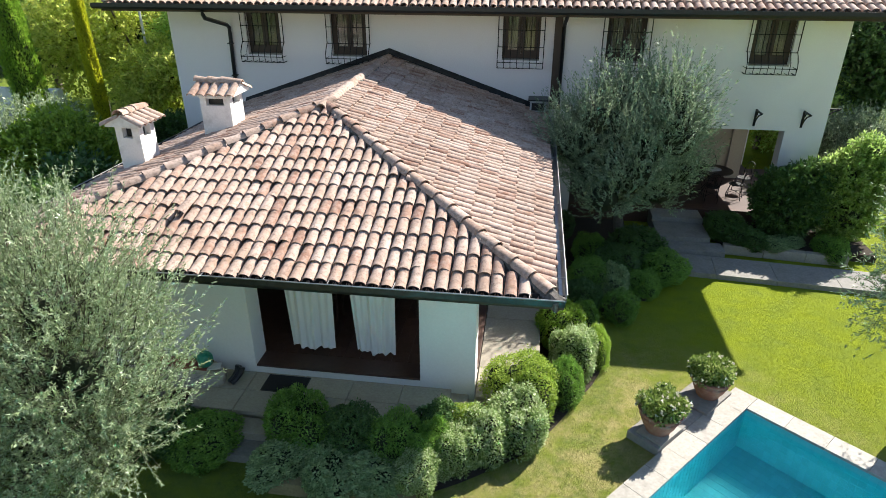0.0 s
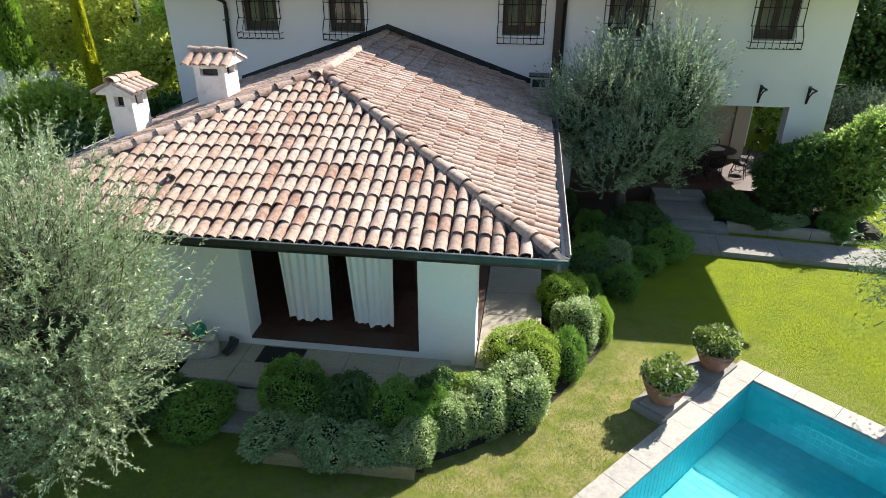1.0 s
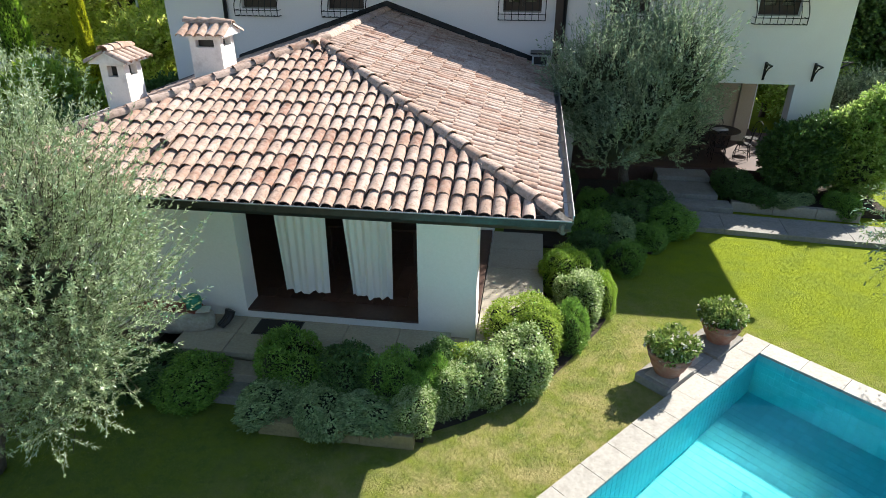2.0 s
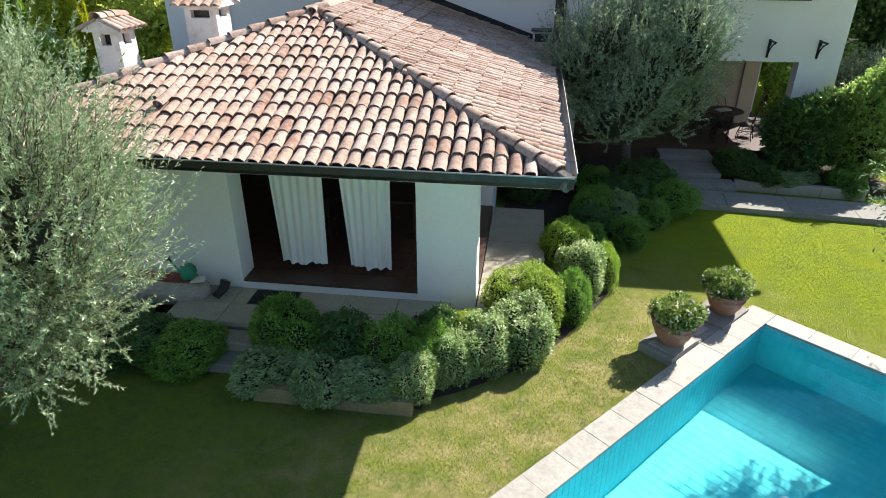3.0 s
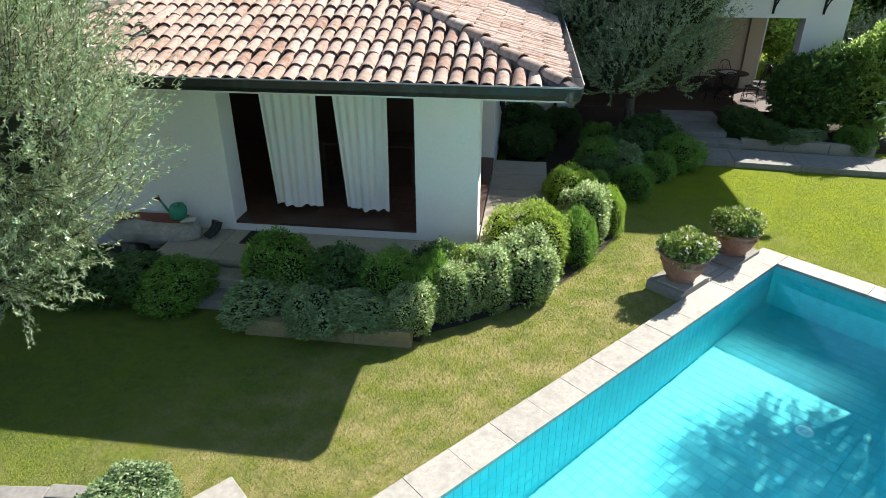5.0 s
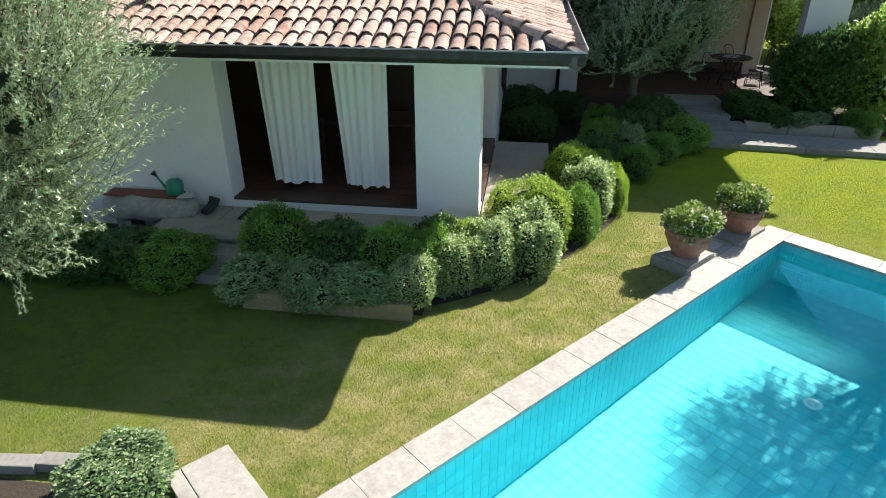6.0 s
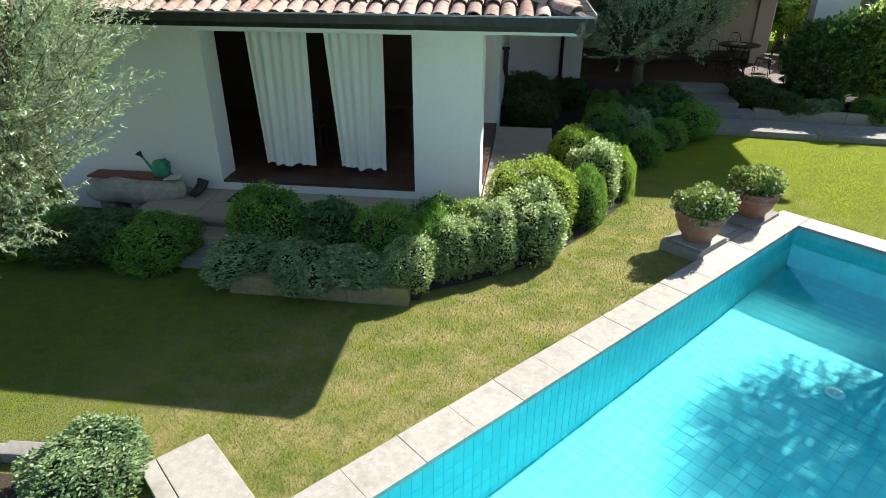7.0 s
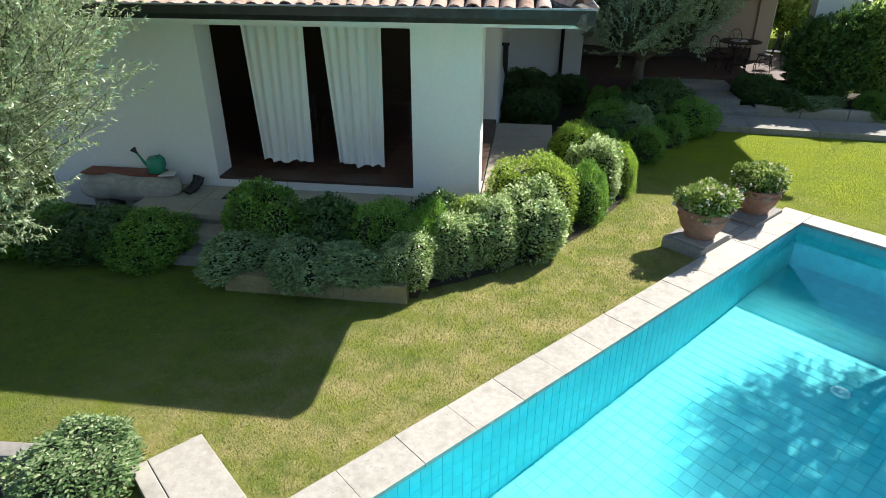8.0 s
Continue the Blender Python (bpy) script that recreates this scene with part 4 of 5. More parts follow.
copy_thing(br, pose(H_R, 18.3, 3.42, 0, 0, 90))


# ---- pavilion floor edge, curtains ----
tagged(part("threshold_front", boxed(-5.2, -2.18, WALL_Y + 0.012, WALL_Y + THICK, FLOOR_Z - 0.04, FLOOR_Z, bevel=0.006), TERRACOTTA), "dark red terracotta threshold", "threshold", kind="structure")
tagged(part("threshold_east", boxed(WALL_R - 0.36, WALL_R + 0.02, WALL_Y + 0.5, 12.6, FLOOR_Z - 0.06, FLOOR_Z, bevel=0.006), TERRACOTTA), "terracotta threshold of the side opening", "threshold", kind="structure")
floor_tiles = tagged(new("floor_tiling"), "square dark red terracotta floor tiles", "floor", kind="structure")
FT = mesh_of("floor_tile", boxed(-0.147, 0.147, -0.147, 0.147, 0, 0.018, bevel=0.003), TERRACOTTA)
for i in range(11):
    for j in range(9):
        shared("floor_tile", FT, floor_tiles, pose(-5.05 + i * 0.3, WALL_Y + THICK + 0.16 + j * 0.3, FLOOR_Z - 0.02))


def curtain(x0, x1, x0b, x1b, y, ztop, zbot, seed):
    rng = random.Random(seed)
    ob = thing("curtain", Matrix(), "white pleated cloth curtain hanging in the pavilion opening", "curtain", "pavilion curtains")
    bm = bmesh.new()
    cols, rows = 90, 14
    ph = [rng.uniform(0, 6.28) for _ in range(4)]
    grid = []
    for j in range(rows + 1):
        t = j / rows
        row = []
        for i in range(cols + 1):
            s = i / cols
            a = x0 + (x1 - x0) * s
            b = x0b + (x1b - x0b) * s
            x = a + (b - a) * t
            fold = math.sin(s * 38 + ph[0] + 0.7 * math.sin(t * 2 + ph[1])) * 0.026 + math.sin(s * 21 + ph[2] + t) * 0.02 * (0.4 + t) + math.sin(s * 7 + ph[3]) * 0.03 * t
            z = ztop + (zbot - ztop) * t + 0.012 * t * math.sin(s * 24 + ph[1]) + 0.015 * t * math.sin(s * 11)
            row.append(bm.verts.new((x, y + fold, z)))
        grid.append(row)
    for j in range(rows):
        for i in range(cols):
            bm.faces.new((grid[j][i], grid[j][i + 1], grid[j + 1][i + 1], grid[j + 1][i]))
    edge = [v.co.copy() for v in grid[-1][::3]]
    part("cloth", bm, CLOTH, ob, smooth=True)
    part("hem", tube(bmesh.new(), edge, 0.006, sides=4), CLOTH, ob)
    return ob


curtain(-4.76, -3.83, -4.68, -3.88, WALL_Y + 0.51, 2.84, 0.72, 1)
curtain(-3.57, -2.69, -3.45, -2.73, WALL_Y + 0.51, 2.84, 0.71, 2)
rod = thing("curtain_rod", Matrix(), "thin dark iron curtain rod inside the opening", "curtain rod")
part("rod", tube(bmesh.new(), [(-5.15, WALL_Y + 0.51, 2.85), (-2.2, WALL_Y + 0.51, 2.85)], 0.012, sides=8), IRON, rod)
# added dark wall that closes the room; the room's darkness is in its colour
tagged(part("wall_added_dark", boxed(WALL_L + 0.36, WALL_R - 0.36, 13.2, 13.4, FLOOR_Z - 0.02, 2.993), DARKWOOD), "added dark wall standing for the unlit pavilion room", "wall", kind="structure")

# dining furniture in the dark of the pavilion
dining = thing("dining_table", pose(-3.6, 11.2, FLOOR_Z), "dark wooden dining table inside the pavilion", "table")
part("tabletop", boxed(-1.1, 1.1, -0.45, 0.45, 0.71, 0.75, bevel=0.01), DARKWOOD, dining)
for sx in (-1, 1):
    for sy in (-1, 1):
        part("leg", boxed(sx * 1.0 - 0.035, sx * 1.0 + 0.035, sy * 0.36 - 0.035, sy * 0.36 + 0.035, 0.0, 0.71, bevel=0.006), DARKWOOD, dining)


def dining_chair(m):
    ob = thing("dining_chair", m, "dark wooden dining chair with a slatted back", "chair", "chairs at the dining table")
    part("seat", boxed(-0.21, 0.21, -0.21, 0.21, 0.43, 0.46, bevel=0.008), DARKWOOD, ob)
    for sx in (-1, 1):
        part("leg", boxed(sx * 0.185 - 0.018, sx * 0.185 + 0.018, -0.205, -0.169, 0.0, 0.43), DARKWOOD, ob)
        part("back_post", boxed(sx * 0.185 - 0.018, sx * 0.185 + 0.018, 0.172, 0.208, 0.0, 0.95), DARKWOOD, ob)
    for z in (0.58, 0.72, 0.86):
        part("slat", boxed(-0.165, 0.165, 0.18, 0.2, z, z + 0.07), DARKWOOD, ob)
    return ob


dc = dining_chair(pose(-4.3, 10.45, FLOOR_Z, 0, 0, 180))
copy_thing(dc, pose(-3.5, 10.45, FLOOR_Z, 0, 0, 175))
copy_thing(dc, pose(-2.15, 11.15, FLOOR_Z, 0, 0, -80))

# ---- terrace and steps before the pavilion ----
terrace = tagged(new("terrace"), "beige sandstone terrace before the pavilion", "terrace", kind="structure")
part("bed", boxed(-6.05, WALL_R - 0.1, 7.78, WALL_Y, 0, 0.36), STONE, terrace)
xs = [-6.1, -5.2, -4.28, -3.38, -2.48, -1.62]
for k, (a, b) in enumerate(zip(xs, xs[1:])):
    part("paving_slab", boxed(a + 0.004, b - 0.004, 7.70, 8.22, 0.36, 0.45, bevel=0.012), STONE, terrace)
    part("paving_slab", boxed(a + 0.004, b - 0.004, 8.228, WALL_Y - 0.003, 0.36, 0.448, bevel=0.008), STONE, terrace)
steps = tagged(new("garden_steps"), "sandstone steps from the lawn to the terrace", "steps", kind="structure")
part("step", boxed(-5.2, -4.0, 7.36, 7.72, 0.0, 0.30, bevel=0.015), STONE, steps)
part("step", boxed(-5.1, -4.0, 7.0, 7.37, 0.0, 0.155, bevel=0.015), GREYSTONE, steps)
side = tagged(new("side_terrace"), "beige paving along the pavilion side", "terrace", kind="structure")
part("bed", boxed(WALL_R + 0.02, -0.1, 8.6, 12.9, 0, 0.37), STONE, side)
for k in range(5):
    part("paving_slab", boxed(WALL_R + 0.024, -0.09, 8.6 + k * 0.86, 9.452 + k * 0.86, 0.37, 0.45, bevel=0.01), STONE, side)

kerb = tagged(new("bed_kerb"), "low mossy stone kerb round the planting bed", "kerb", kind="structure")
for a, b, y in ((-4.12, -3.4, 6.60), (-3.397, -2.62, 6.592), (-2.617, -1.86, 6.584)):
    part("kerb_stone", boxed(a, b, y - 0.13, y + 0.05, 0, 0.24, bevel=0.008), MOSSY, kerb)
# outline of the bed that curves along the shrubs beside the lawn
BED_EDGE = [(-1.74, 6.78), (-1.28, 7.06), (-0.78, 7.42), (-0.20, 7.90), (0.24, 8.60), (0.58, 9.20), (0.92, 9.78), (1.18, 10.4), (1.10, 11.2), (0.5, 11.9), (-0.08, 12.2), (-0.08, 8.58), (-1.74, 8.58)]
soil = bmesh.new()
box(soil, -8.5, -5.25, 6.95, 8.6, 0, 0.06)
box(soil, -4.0, -1.75, 6.62, 7.7, 0, 0.2)
box(soil, -1.0, 2.4, 13.1, 17.8, 0, 0.05)
edge = [bmesh.ops.create_vert(soil, co=(x, y, 0.02))["vert"][0] for x, y in BED_EDGE]
soil.faces.new(edge)
tagged(part("planting_bed", soil, EARTH), "dark soil of the planting beds", "soil", kind="structure")

# ---- stone bench and things on it ----
bench = thing("stone_bench", pose(-6.45, 8.42, 0.0), "rough limestone trough bench against the white wall", "bench")
bm = bmesh.new()
bmesh.ops.create_icosphere(bm, subdivisions=4, radius=1.0)
for v in bm.verts:
    p = v.co.copy()
    p = Vector((math.copysign(abs(p.x) ** 0.55, p.x) * 0.78, math.copysign(abs(p.y) ** 0.6, p.y) * 0.27, math.copysign(abs(p.z) ** 0.55, p.z) * 0.19))
    p += p.normalized() * (noise.noise(p * 4.5) * 0.07 + noise.noise(p * 12) * 0.03)
    v.co = p + Vector((0, 0, 0.52))
part("trough", bm, BOULDER, bench, smooth=True)
part("foot", boxed(-0.55, -0.3, -0.18, 0.2, 0.0, 0.40, bevel=0.03), BOULDER, bench)
part("foot", boxed(0.25, 0.5, -0.18, 0.2, 0.0, 0.40, bevel=0.03), BOULDER, bench)
part("seat_board", boxed(-0.72, 0.52, -0.1, 0.2, 0.70, 0.725, bevel=0.005), REDPAINT, bench, "dark red wooden seat board")
can = thing("watering_can", pose(-6.02, 8.48, 0.727), "green plastic watering can standing on the bench", "watering can")
part("body", lathe(bmesh.new(), [(0.10, 0.0), (0.125, 0.01), (0.125, 0.10), (0.118, 0.20), (0.085, 0.235), (0.06, 0.24)], 24), GREENPLASTIC, can, smooth=True)
sp = part("spout", tube(bmesh.new(), [(-0.10, 0, 0.05), (-0.17, 0, 0.13), (-0.27, 0, 0.29)], 0.028, 0.016, 10), GREENPLASTIC, can, smooth=True)
part("rose", lathe(bmesh.new(), [(0.015, -0.04), (0.022, 0.0), (0.048, 0.05), (0.050, 0.06), (0.0, 0.064)], 14), BLACKPLASTIC, sp, "black sprinkler rose").matrix_basis = pose(-0.28, 0, 0.30, 0, -40, 0)
part("handle", tube(bmesh.new(), [(0.02, 0, 0.235), (0.09, 0, 0.27), (0.15, 0, 0.22), (0.155, 0, 0.12), (0.12, 0, 0.05)], 0.014, sides=8), GREENPLASTIC, can, smooth=True)
mag = thing("magazine", pose(-5.86, 8.45, 0.705, 0, 0, 15), "folded printed magazine lying on the bench", "magazine")
part("pages", boxed(-0.13, 0.13, -0.09, 0.09, 0, 0.016, bevel=0.003), PAPER, mag)
part("cover", boxed(-0.131, 0.131, -0.091, 0.091, 0.016, 0.019), PAPER, mag)
boot = thing("rubber_boot", pose(-5.52, 8.52, 0.455, 0, 0, -30), "pair of black rubber clogs leaning beside the bench", "clogs")
for k in (0, 1):
    bm = bmesh.new()
    tube(bm, [(0 + k * 0.09, 0.10, 0.20), (0 + k * 0.09, 0.06, 0.11), (0.03 + k * 0.09, -0.05, 0.06), (0.05 + k * 0.09, -0.16, 0.035)], 0.062, 0.036, 10)
    part("clog", bm, BLACKPLASTIC, boot, smooth=True)
mat_ob = thing("doormat", pose(-4.55, 8.47, 0.45), "black fibre doormat lying before the opening", "doormat")
part("mat_surface", boxed(-0.37, 0.37, -0.21, 0.21, 0, 0.018, bevel=0.006), RUBBER, mat_ob)
part("border", boxed(-0.39, 0.39, -0.23, 0.23, 0, 0.008), BLACKPLASTIC, mat_ob)

hose = thing("garden_hose", pose(WALL_R + 0.001, 14.1, 1.55), "black garden hose coiled on a wall hook", "garden hose")
part("hook", boxed(0.0, 0.16, -0.03, 0.03, 0.24, 0.30, bevel=0.008), IRON, hose)
for k in range(5):
    r = 0.24 + 0.03 * k
    part("coil", tube(bmesh.new(), [(0.05 + 0.018 * k, r * 0.8 * math.sin(a * math.tau / 22), 0.04 - 0.03 * k + r * math.cos(a * math.tau / 22)) for a in range(23)], 0.013, sides=6), BLACKPLASTIC, hose, smooth=True)

# ---- loggia, its steps and furniture ----
step2 = tagged(new("loggia_steps"), "grey stone steps up to the loggia", "steps", kind="structure")
part("step", boxed(3.1, 4.5, 17.2, FACADE, 0.0, 0.46, bevel=0.02), GREYSTONE, step2)
part("step", boxed(3.1, 4.48, 16.15, 17.2, 0.0, 0.34, bevel=0.02), GREYSTONE, step2)
part("step", boxed(3.2, 4.75, 15.6, 16.15, 0.0, 0.22, bevel=0.02), GREYSTONE, step2)
tagged(part("threshold_loggia", boxed(LOG_L + 0.002, LOG_R - 0.002, FACADE - 0.03, FACADE + 0.4, 0, LOG_Z, bevel=0.008), TERRACOTTA), "terracotta edge of the loggia floor", "threshold", kind="structure")
path = tagged(new("pavement_garden"), "grey stone garden path with a raised edge", "path", kind="structure")
bm = bmesh.new()
for k in range(7):
    a = 2.9 + k * 1.4
    yy = 14.95 - (a - 3.4) * 0.10
    m = part("path_slab", boxed(0.001, 1.399, -0.42, 0.62, 0.0, 0.13, bevel=0.005), GREYSTONE, path)
    m.matrix_basis = pose(a, yy, 0, 0, 0, -5.7)
kerb2 = tagged(new("path_kerb"), "sandstone kerb of the bed beside the path", "kerb", kind="structure")
for k in range(3):
    m = part("kerb_stone", boxed(0.004, 1.0, -0.09, 0.09, 0.0, 0.27, bevel=0.015), STONE, kerb2)
    m.matrix_basis = pose(4.78 + k * 1.0, 16.02 - k * 0.12, 0, 0, 0, -7)
bm = boxed(4.8, 8.6, 15.95, FACADE, 0, 0.2)
tagged(part("planting_bed_loggia", bm, EARTH), "dark soil of the bed before the loggia", "soil", kind="structure")
tagged(part("baseboard_loggia", boxed(LOG_L - 0.29, 5.99, 20.965, 20.998, LOG_Z, LOG_Z + 0.32), DARKWOOD), "dark brown base band on the loggia wall", "baseboard", kind="structure")
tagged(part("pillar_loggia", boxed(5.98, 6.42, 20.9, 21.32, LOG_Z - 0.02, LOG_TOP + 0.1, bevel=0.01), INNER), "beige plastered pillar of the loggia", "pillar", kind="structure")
tagged(part("floor_loggia_terrace", boxed(H_R - 0.4, 9.3, 18.2, 22.0, 0.0, LOG_Z - 0.02), TERRACOTTA), "sunlit terracotta paving beside the loggia", "floor", kind="structure")

table = thing("garden_table", pose(5.15, 19.35, LOG_Z), "round dark iron garden table with newspapers on it", "table")
part("tabletop", lathe(bmesh.new(), [(0.0, 0.715), (0.55, 0.715), (0.565, 0.725), (0.565, 0.74), (0.55, 0.75), (0.0, 0.75)], 36), DARKWOOD, table)
for k in range(4):
    a = k * math.pi / 2 + 0.5
    c, s = math.cos(a), math.sin(a)
    part("leg", tube(bmesh.new(), [(0.38 * c, 0.38 * s, 0.0), (0.20 * c, 0.20 * s, 0.25), (0.12 * c, 0.12 * s, 0.42), (0.32 * c, 0.32 * s, 0.72)], 0.014, sides=6), IRON, table)
part("ring", tube(bmesh.new(), [(0.16 * math.cos(k * math.tau / 16), 0.16 * math.sin(k * math.tau / 16), 0.34) for k in range(17)], 0.009, sides=5), IRON, table)
news = thing("newspaper", pose(5.12, 19.3, LOG_Z + 0.751, 0, 0, 25), "folded newspapers lying on the garden table", "newspaper")
part("sheet", boxed(-0.2, 0.2, -0.14, 0.14, 0, 0.02, bevel=0.004), PAPER, news)
part("sheet", boxed(-0.12, 0.22, -0.10, 0.16, 0.021, 0.035, bevel=0.004), PAPER, news)


def iron_chair(m):
    ob = thing("garden_chair", m, "wrought iron garden chair with scrolled back", "chair", "chairs round the garden table")
    part("seat", lathe(bmesh.new(), [(0.0, 0.44), (0.19, 0.44), (0.2, 0.45), (0.19, 0.46), (0.0, 0.455)], 20), IRON, ob)
    for sx in (-1, 1):
        part("front_leg", tube(bmesh.new(), [(sx * 0.15, -0.13, 0.44), (sx * 0.19, -0.2, 0.2), (sx * 0.18, -0.19, 0.0)], 0.011, sides=6), IRON, ob)
        part("back_leg", tube(bmesh.new(), [(sx * 0.18, 0.22, 0.0), (sx * 0.16, 0.15, 0.44), (sx * 0.18, 0.2, 0.7), (sx * 0.12, 0.23, 0.88)], 0.011, sides=6), IRON, ob)
        part("scroll", tube(bmesh.new(), [(sx * 0.02, 0.18, 0.5), (sx * 0.10, 0.19, 0.6), (sx * 0.04, 0.2, 0.72), (sx * 0.09, 0.215, 0.82)], 0.008, sides=5), IRON, ob)
    part("backrest", tube(bmesh.new(), [(-0.12, 0.23, 0.88), (-0.05, 0.24, 0.93), (0.05, 0.24, 0.93), (0.12, 0.23, 0.88)], 0.012, sides=6), IRON, ob)
    part("brace", tube(bmesh.new(), [(-0.18, -0.19, 0.2), (0.0, 0.0, 0.24), (0.18, 0.2, 0.2)], 0.008, sides=5), IRON, ob)
    part("brace", tube(bmesh.new(), [(0.18, -0.19, 0.2), (0.0, 0.0, 0.245), (-0.18, 0.2, 0.2)], 0.008, sides=5), IRON, ob)
    return ob


ch = iron_chair(pose(4.55, 19.0, LOG_Z, 0, 0, 120))
for x, y, r in ((5.3, 20.15, 0), (5.75, 18.95, -115), (5.0, 18.62, 170), (6.15, 19.6, -60)):
    copy_thing(ch, pose(x, y, LOG_Z, 0, 0, r))

# ---- pool edge ----
coping = tagged(new("pool_coping"), "pale travertine coping slabs round the pool", "coping", kind="structure")
coping.matrix_basis = POOL_TURN


def run_of_slabs(x0, x1, y0, y1, count, lengthwise):
    for k in range(count):
        if lengthwise:
            a, b = y0 + (y1 - y0) * k / count, y0 + (y1 - y0) * (k + 1) / count
            q = (x0, x1, a + 0.002, b - 0.002)
        else:
            a, b = x0 + (x1 - x0) * k / count, x0 + (x1 - x0) * (k + 1) / count
            q = (a + 0.002, b - 0.002, y0, y1)
        part("coping_slab", boxed(*q, 0.021, TOP + tile_rng.uniform(-0.002, 0.002), bevel=0.004), TRAVERTINE, coping)


run_of_slabs(-RIM, 0.025, -LONG, RIM, 21, True)
run_of_slabs(0.028, WIDE, -0.025, RIM, 8, False)
run_of_slabs(WIDE + 0.003, WIDE + RIM, -LONG, RIM, 20, True)
run_of_slabs(-RIM, WIDE + RIM, -LONG - RIM, -LONG - 0.003, 10, False)

base = thing("plant_plinth", POOL_TURN, "low grey stone plinth beside the pool", "plinth")
part("block", boxed(-0.98, -RIM - 0.004, -2.2, -1.42, 0, 0.15, bevel=0.012), GREYSTONE, base)
part("block", boxed(-0.94, -RIM - 0.004, -1.412, -0.78, 0, 0.085, bevel=0.012), GREYSTONE, base)
part("block", boxed(-0.96, -RIM + 0.06, -0.772, 0.12, 0.0, 0.125, bevel=0.012), GREYSTONE, base)
part("slab", boxed(-0.86, -RIM - 0.002, -2.12, -1.5, 0.151, 0.175, bevel=0.006), TRAVERTINE, base)
part("cover", boxed(-0.85, -0.5, -1.27, -0.92, 0.086, 0.10, bevel=0.006), TRAVERTINE, base, "square carved stone cover")


def flower_pot(m, r, seed, group="pots by the pool"):
    ob = thing("flower_pot", m, "terracotta pot with carved swags and white flowers", "plant pot", group)
    pr = [(0.0, 0.0), (0.56, 0.0), (0.58, 0.03), (0.56, 0.10), (0.74, 0.32), (0.88, 0.66), (0.90, 0.70), (0.93, 0.72), (0.93, 0.76), (0.90, 0.78), (0.92, 0.92), (1.0, 0.96), (1.03, 1.0), (1.0, 1.05), (0.90, 1.05), (0.87, 0.98), (0.80, 0.90), (0.0, 0.90)]
    part("bowl", lathe(bmesh.new(), [(a * r, b * r * 1.12) for a, b in pr], 40), POTCLAY, ob, smooth=True)
    for k in range(8):
        a0 = k * math.tau / 8
        pts = []
        for j in range(7):
            a = a0 + (j / 6) * math.tau / 8
            z = 0.86 - 0.14 * math.sin(j / 6 * math.pi)
            rad = 0.885 + 0.04 * (z - 0.72)
            pts.append((rad * r * math.cos(a), rad * r * math.sin(a), z * r * 1.12))
        part("swag", tube(bmesh.new(), pts, 0.035 * r, sides=6), POTCLAY, ob, smooth=True)
    part("soil", lathe(bmesh.new(), [(0.0, 1.06 * r), (0.6 * r, 1.06 * r), (0.83 * r, 1.03 * r), (0.83 * r, 1.01 * r), (0.0, 1.01 * r)], 24), EARTH, ob)
    rng = np.random.default_rng(seed)
    lumps = [(0, 0, 1.4 * r, 0.95 * r, 0.95 * r, 0.55 * r)]
    for k in range(9):
        a = rng.random() * math.tau
        lumps.append((0.7 * r * math.cos(a), 0.7 * r * math.sin(a), (1.4 + rng.uniform(-0.1, 0.3)) * r, 0.45 * r, 0.45 * r, 0.4 * r))
    p, out = lumps_surface(rng, 5600, lumps, 0.6)
    q = leaf_quads(rng, p, out * 0.7 + rng.normal(size=p.shape) * 0.7 + np.array([0, 0, 0.3]), 0.066, 0.034)
    f = new("foliage", quick_mesh("foliage", q, 4, BRIGHT_POT))
    f.parent = ob
    tagged(f, kind="stuff")
    p, out = lumps_surface(rng, 120, lumps, 0.05)
    pts = []
    for k in range(5):
        pts.append(leaf_quads(rng, p + out * 0.03, out * 0.5 + rng.normal(size=p.shape) * 0.8, 0.042, 0.034))
    fl = new("blossom", quick_mesh("blossom", np.concatenate(pts), 4, PETAL))
    fl.parent = ob
    tagged(fl, kind="stuff")
    bm = bmesh.new()
    for k in range(9):
        a = k * 0.7
        tube(bm, [(0, 0, 0.9 * r), (0.2 * r * math.cos(a), 0.2 * r * math.sin(a), 1.3 * r), (0.55 * r * math.cos(a), 0.55 * r * math.sin(a), 1.55 * r)], 0.006, 0.003, 5)
    part("stem", bm, TWIG, ob)
    return ob


BRIGHT_POT = leaf_material("gardenia_leaf", [(0.1, (0.045, 0.10, 0.02)), (0.5, (0.19, 0.28, 0.05)), (0.95, (0.56, 0.62, 0.24))], 0.3, 0.38)
flower_pot(Matrix.Translation(pool_point(-0.66, -1.80, 0.175)), 0.36, 21)
flower_pot(Matrix.Translation(pool_point(-0.60, -0.26, 0.125)), 0.345, 22)

# ---- stone slabs and low planter near the pool ----
deck = tagged(new("pool_deck_slabs"), "pale travertine deck slabs beside the planter", "deck", kind="structure")
deck.matrix_basis = Matrix.Translation((-3.18, 4.045, 0)) @ POOL_TURN.to_3x3().to_4x4()
part("deck_slab", boxed(0, 1.18, -0.45, 0, 0.0, 0.085, bevel=0.008), TRAVERTINE, deck)
part("deck_slab", boxed(0, 1.18, -0.59, -0.456, 0.0, 0.082, bevel=0.008), TRAVERTINE, deck)
# flat dark soil sheet stands for the shaded drop left of the slab
tagged(part("planter_shade_patch", boxed(-6.6, -3.62, 2.3, 3.44, 0, 0.012), EARTH), "dark soil patch standing for the shaded sunken planter", "soil", kind="structure")
planter = tagged(new("planter_kerb"), "low curved stone planter edge", "kerb", kind="structure")
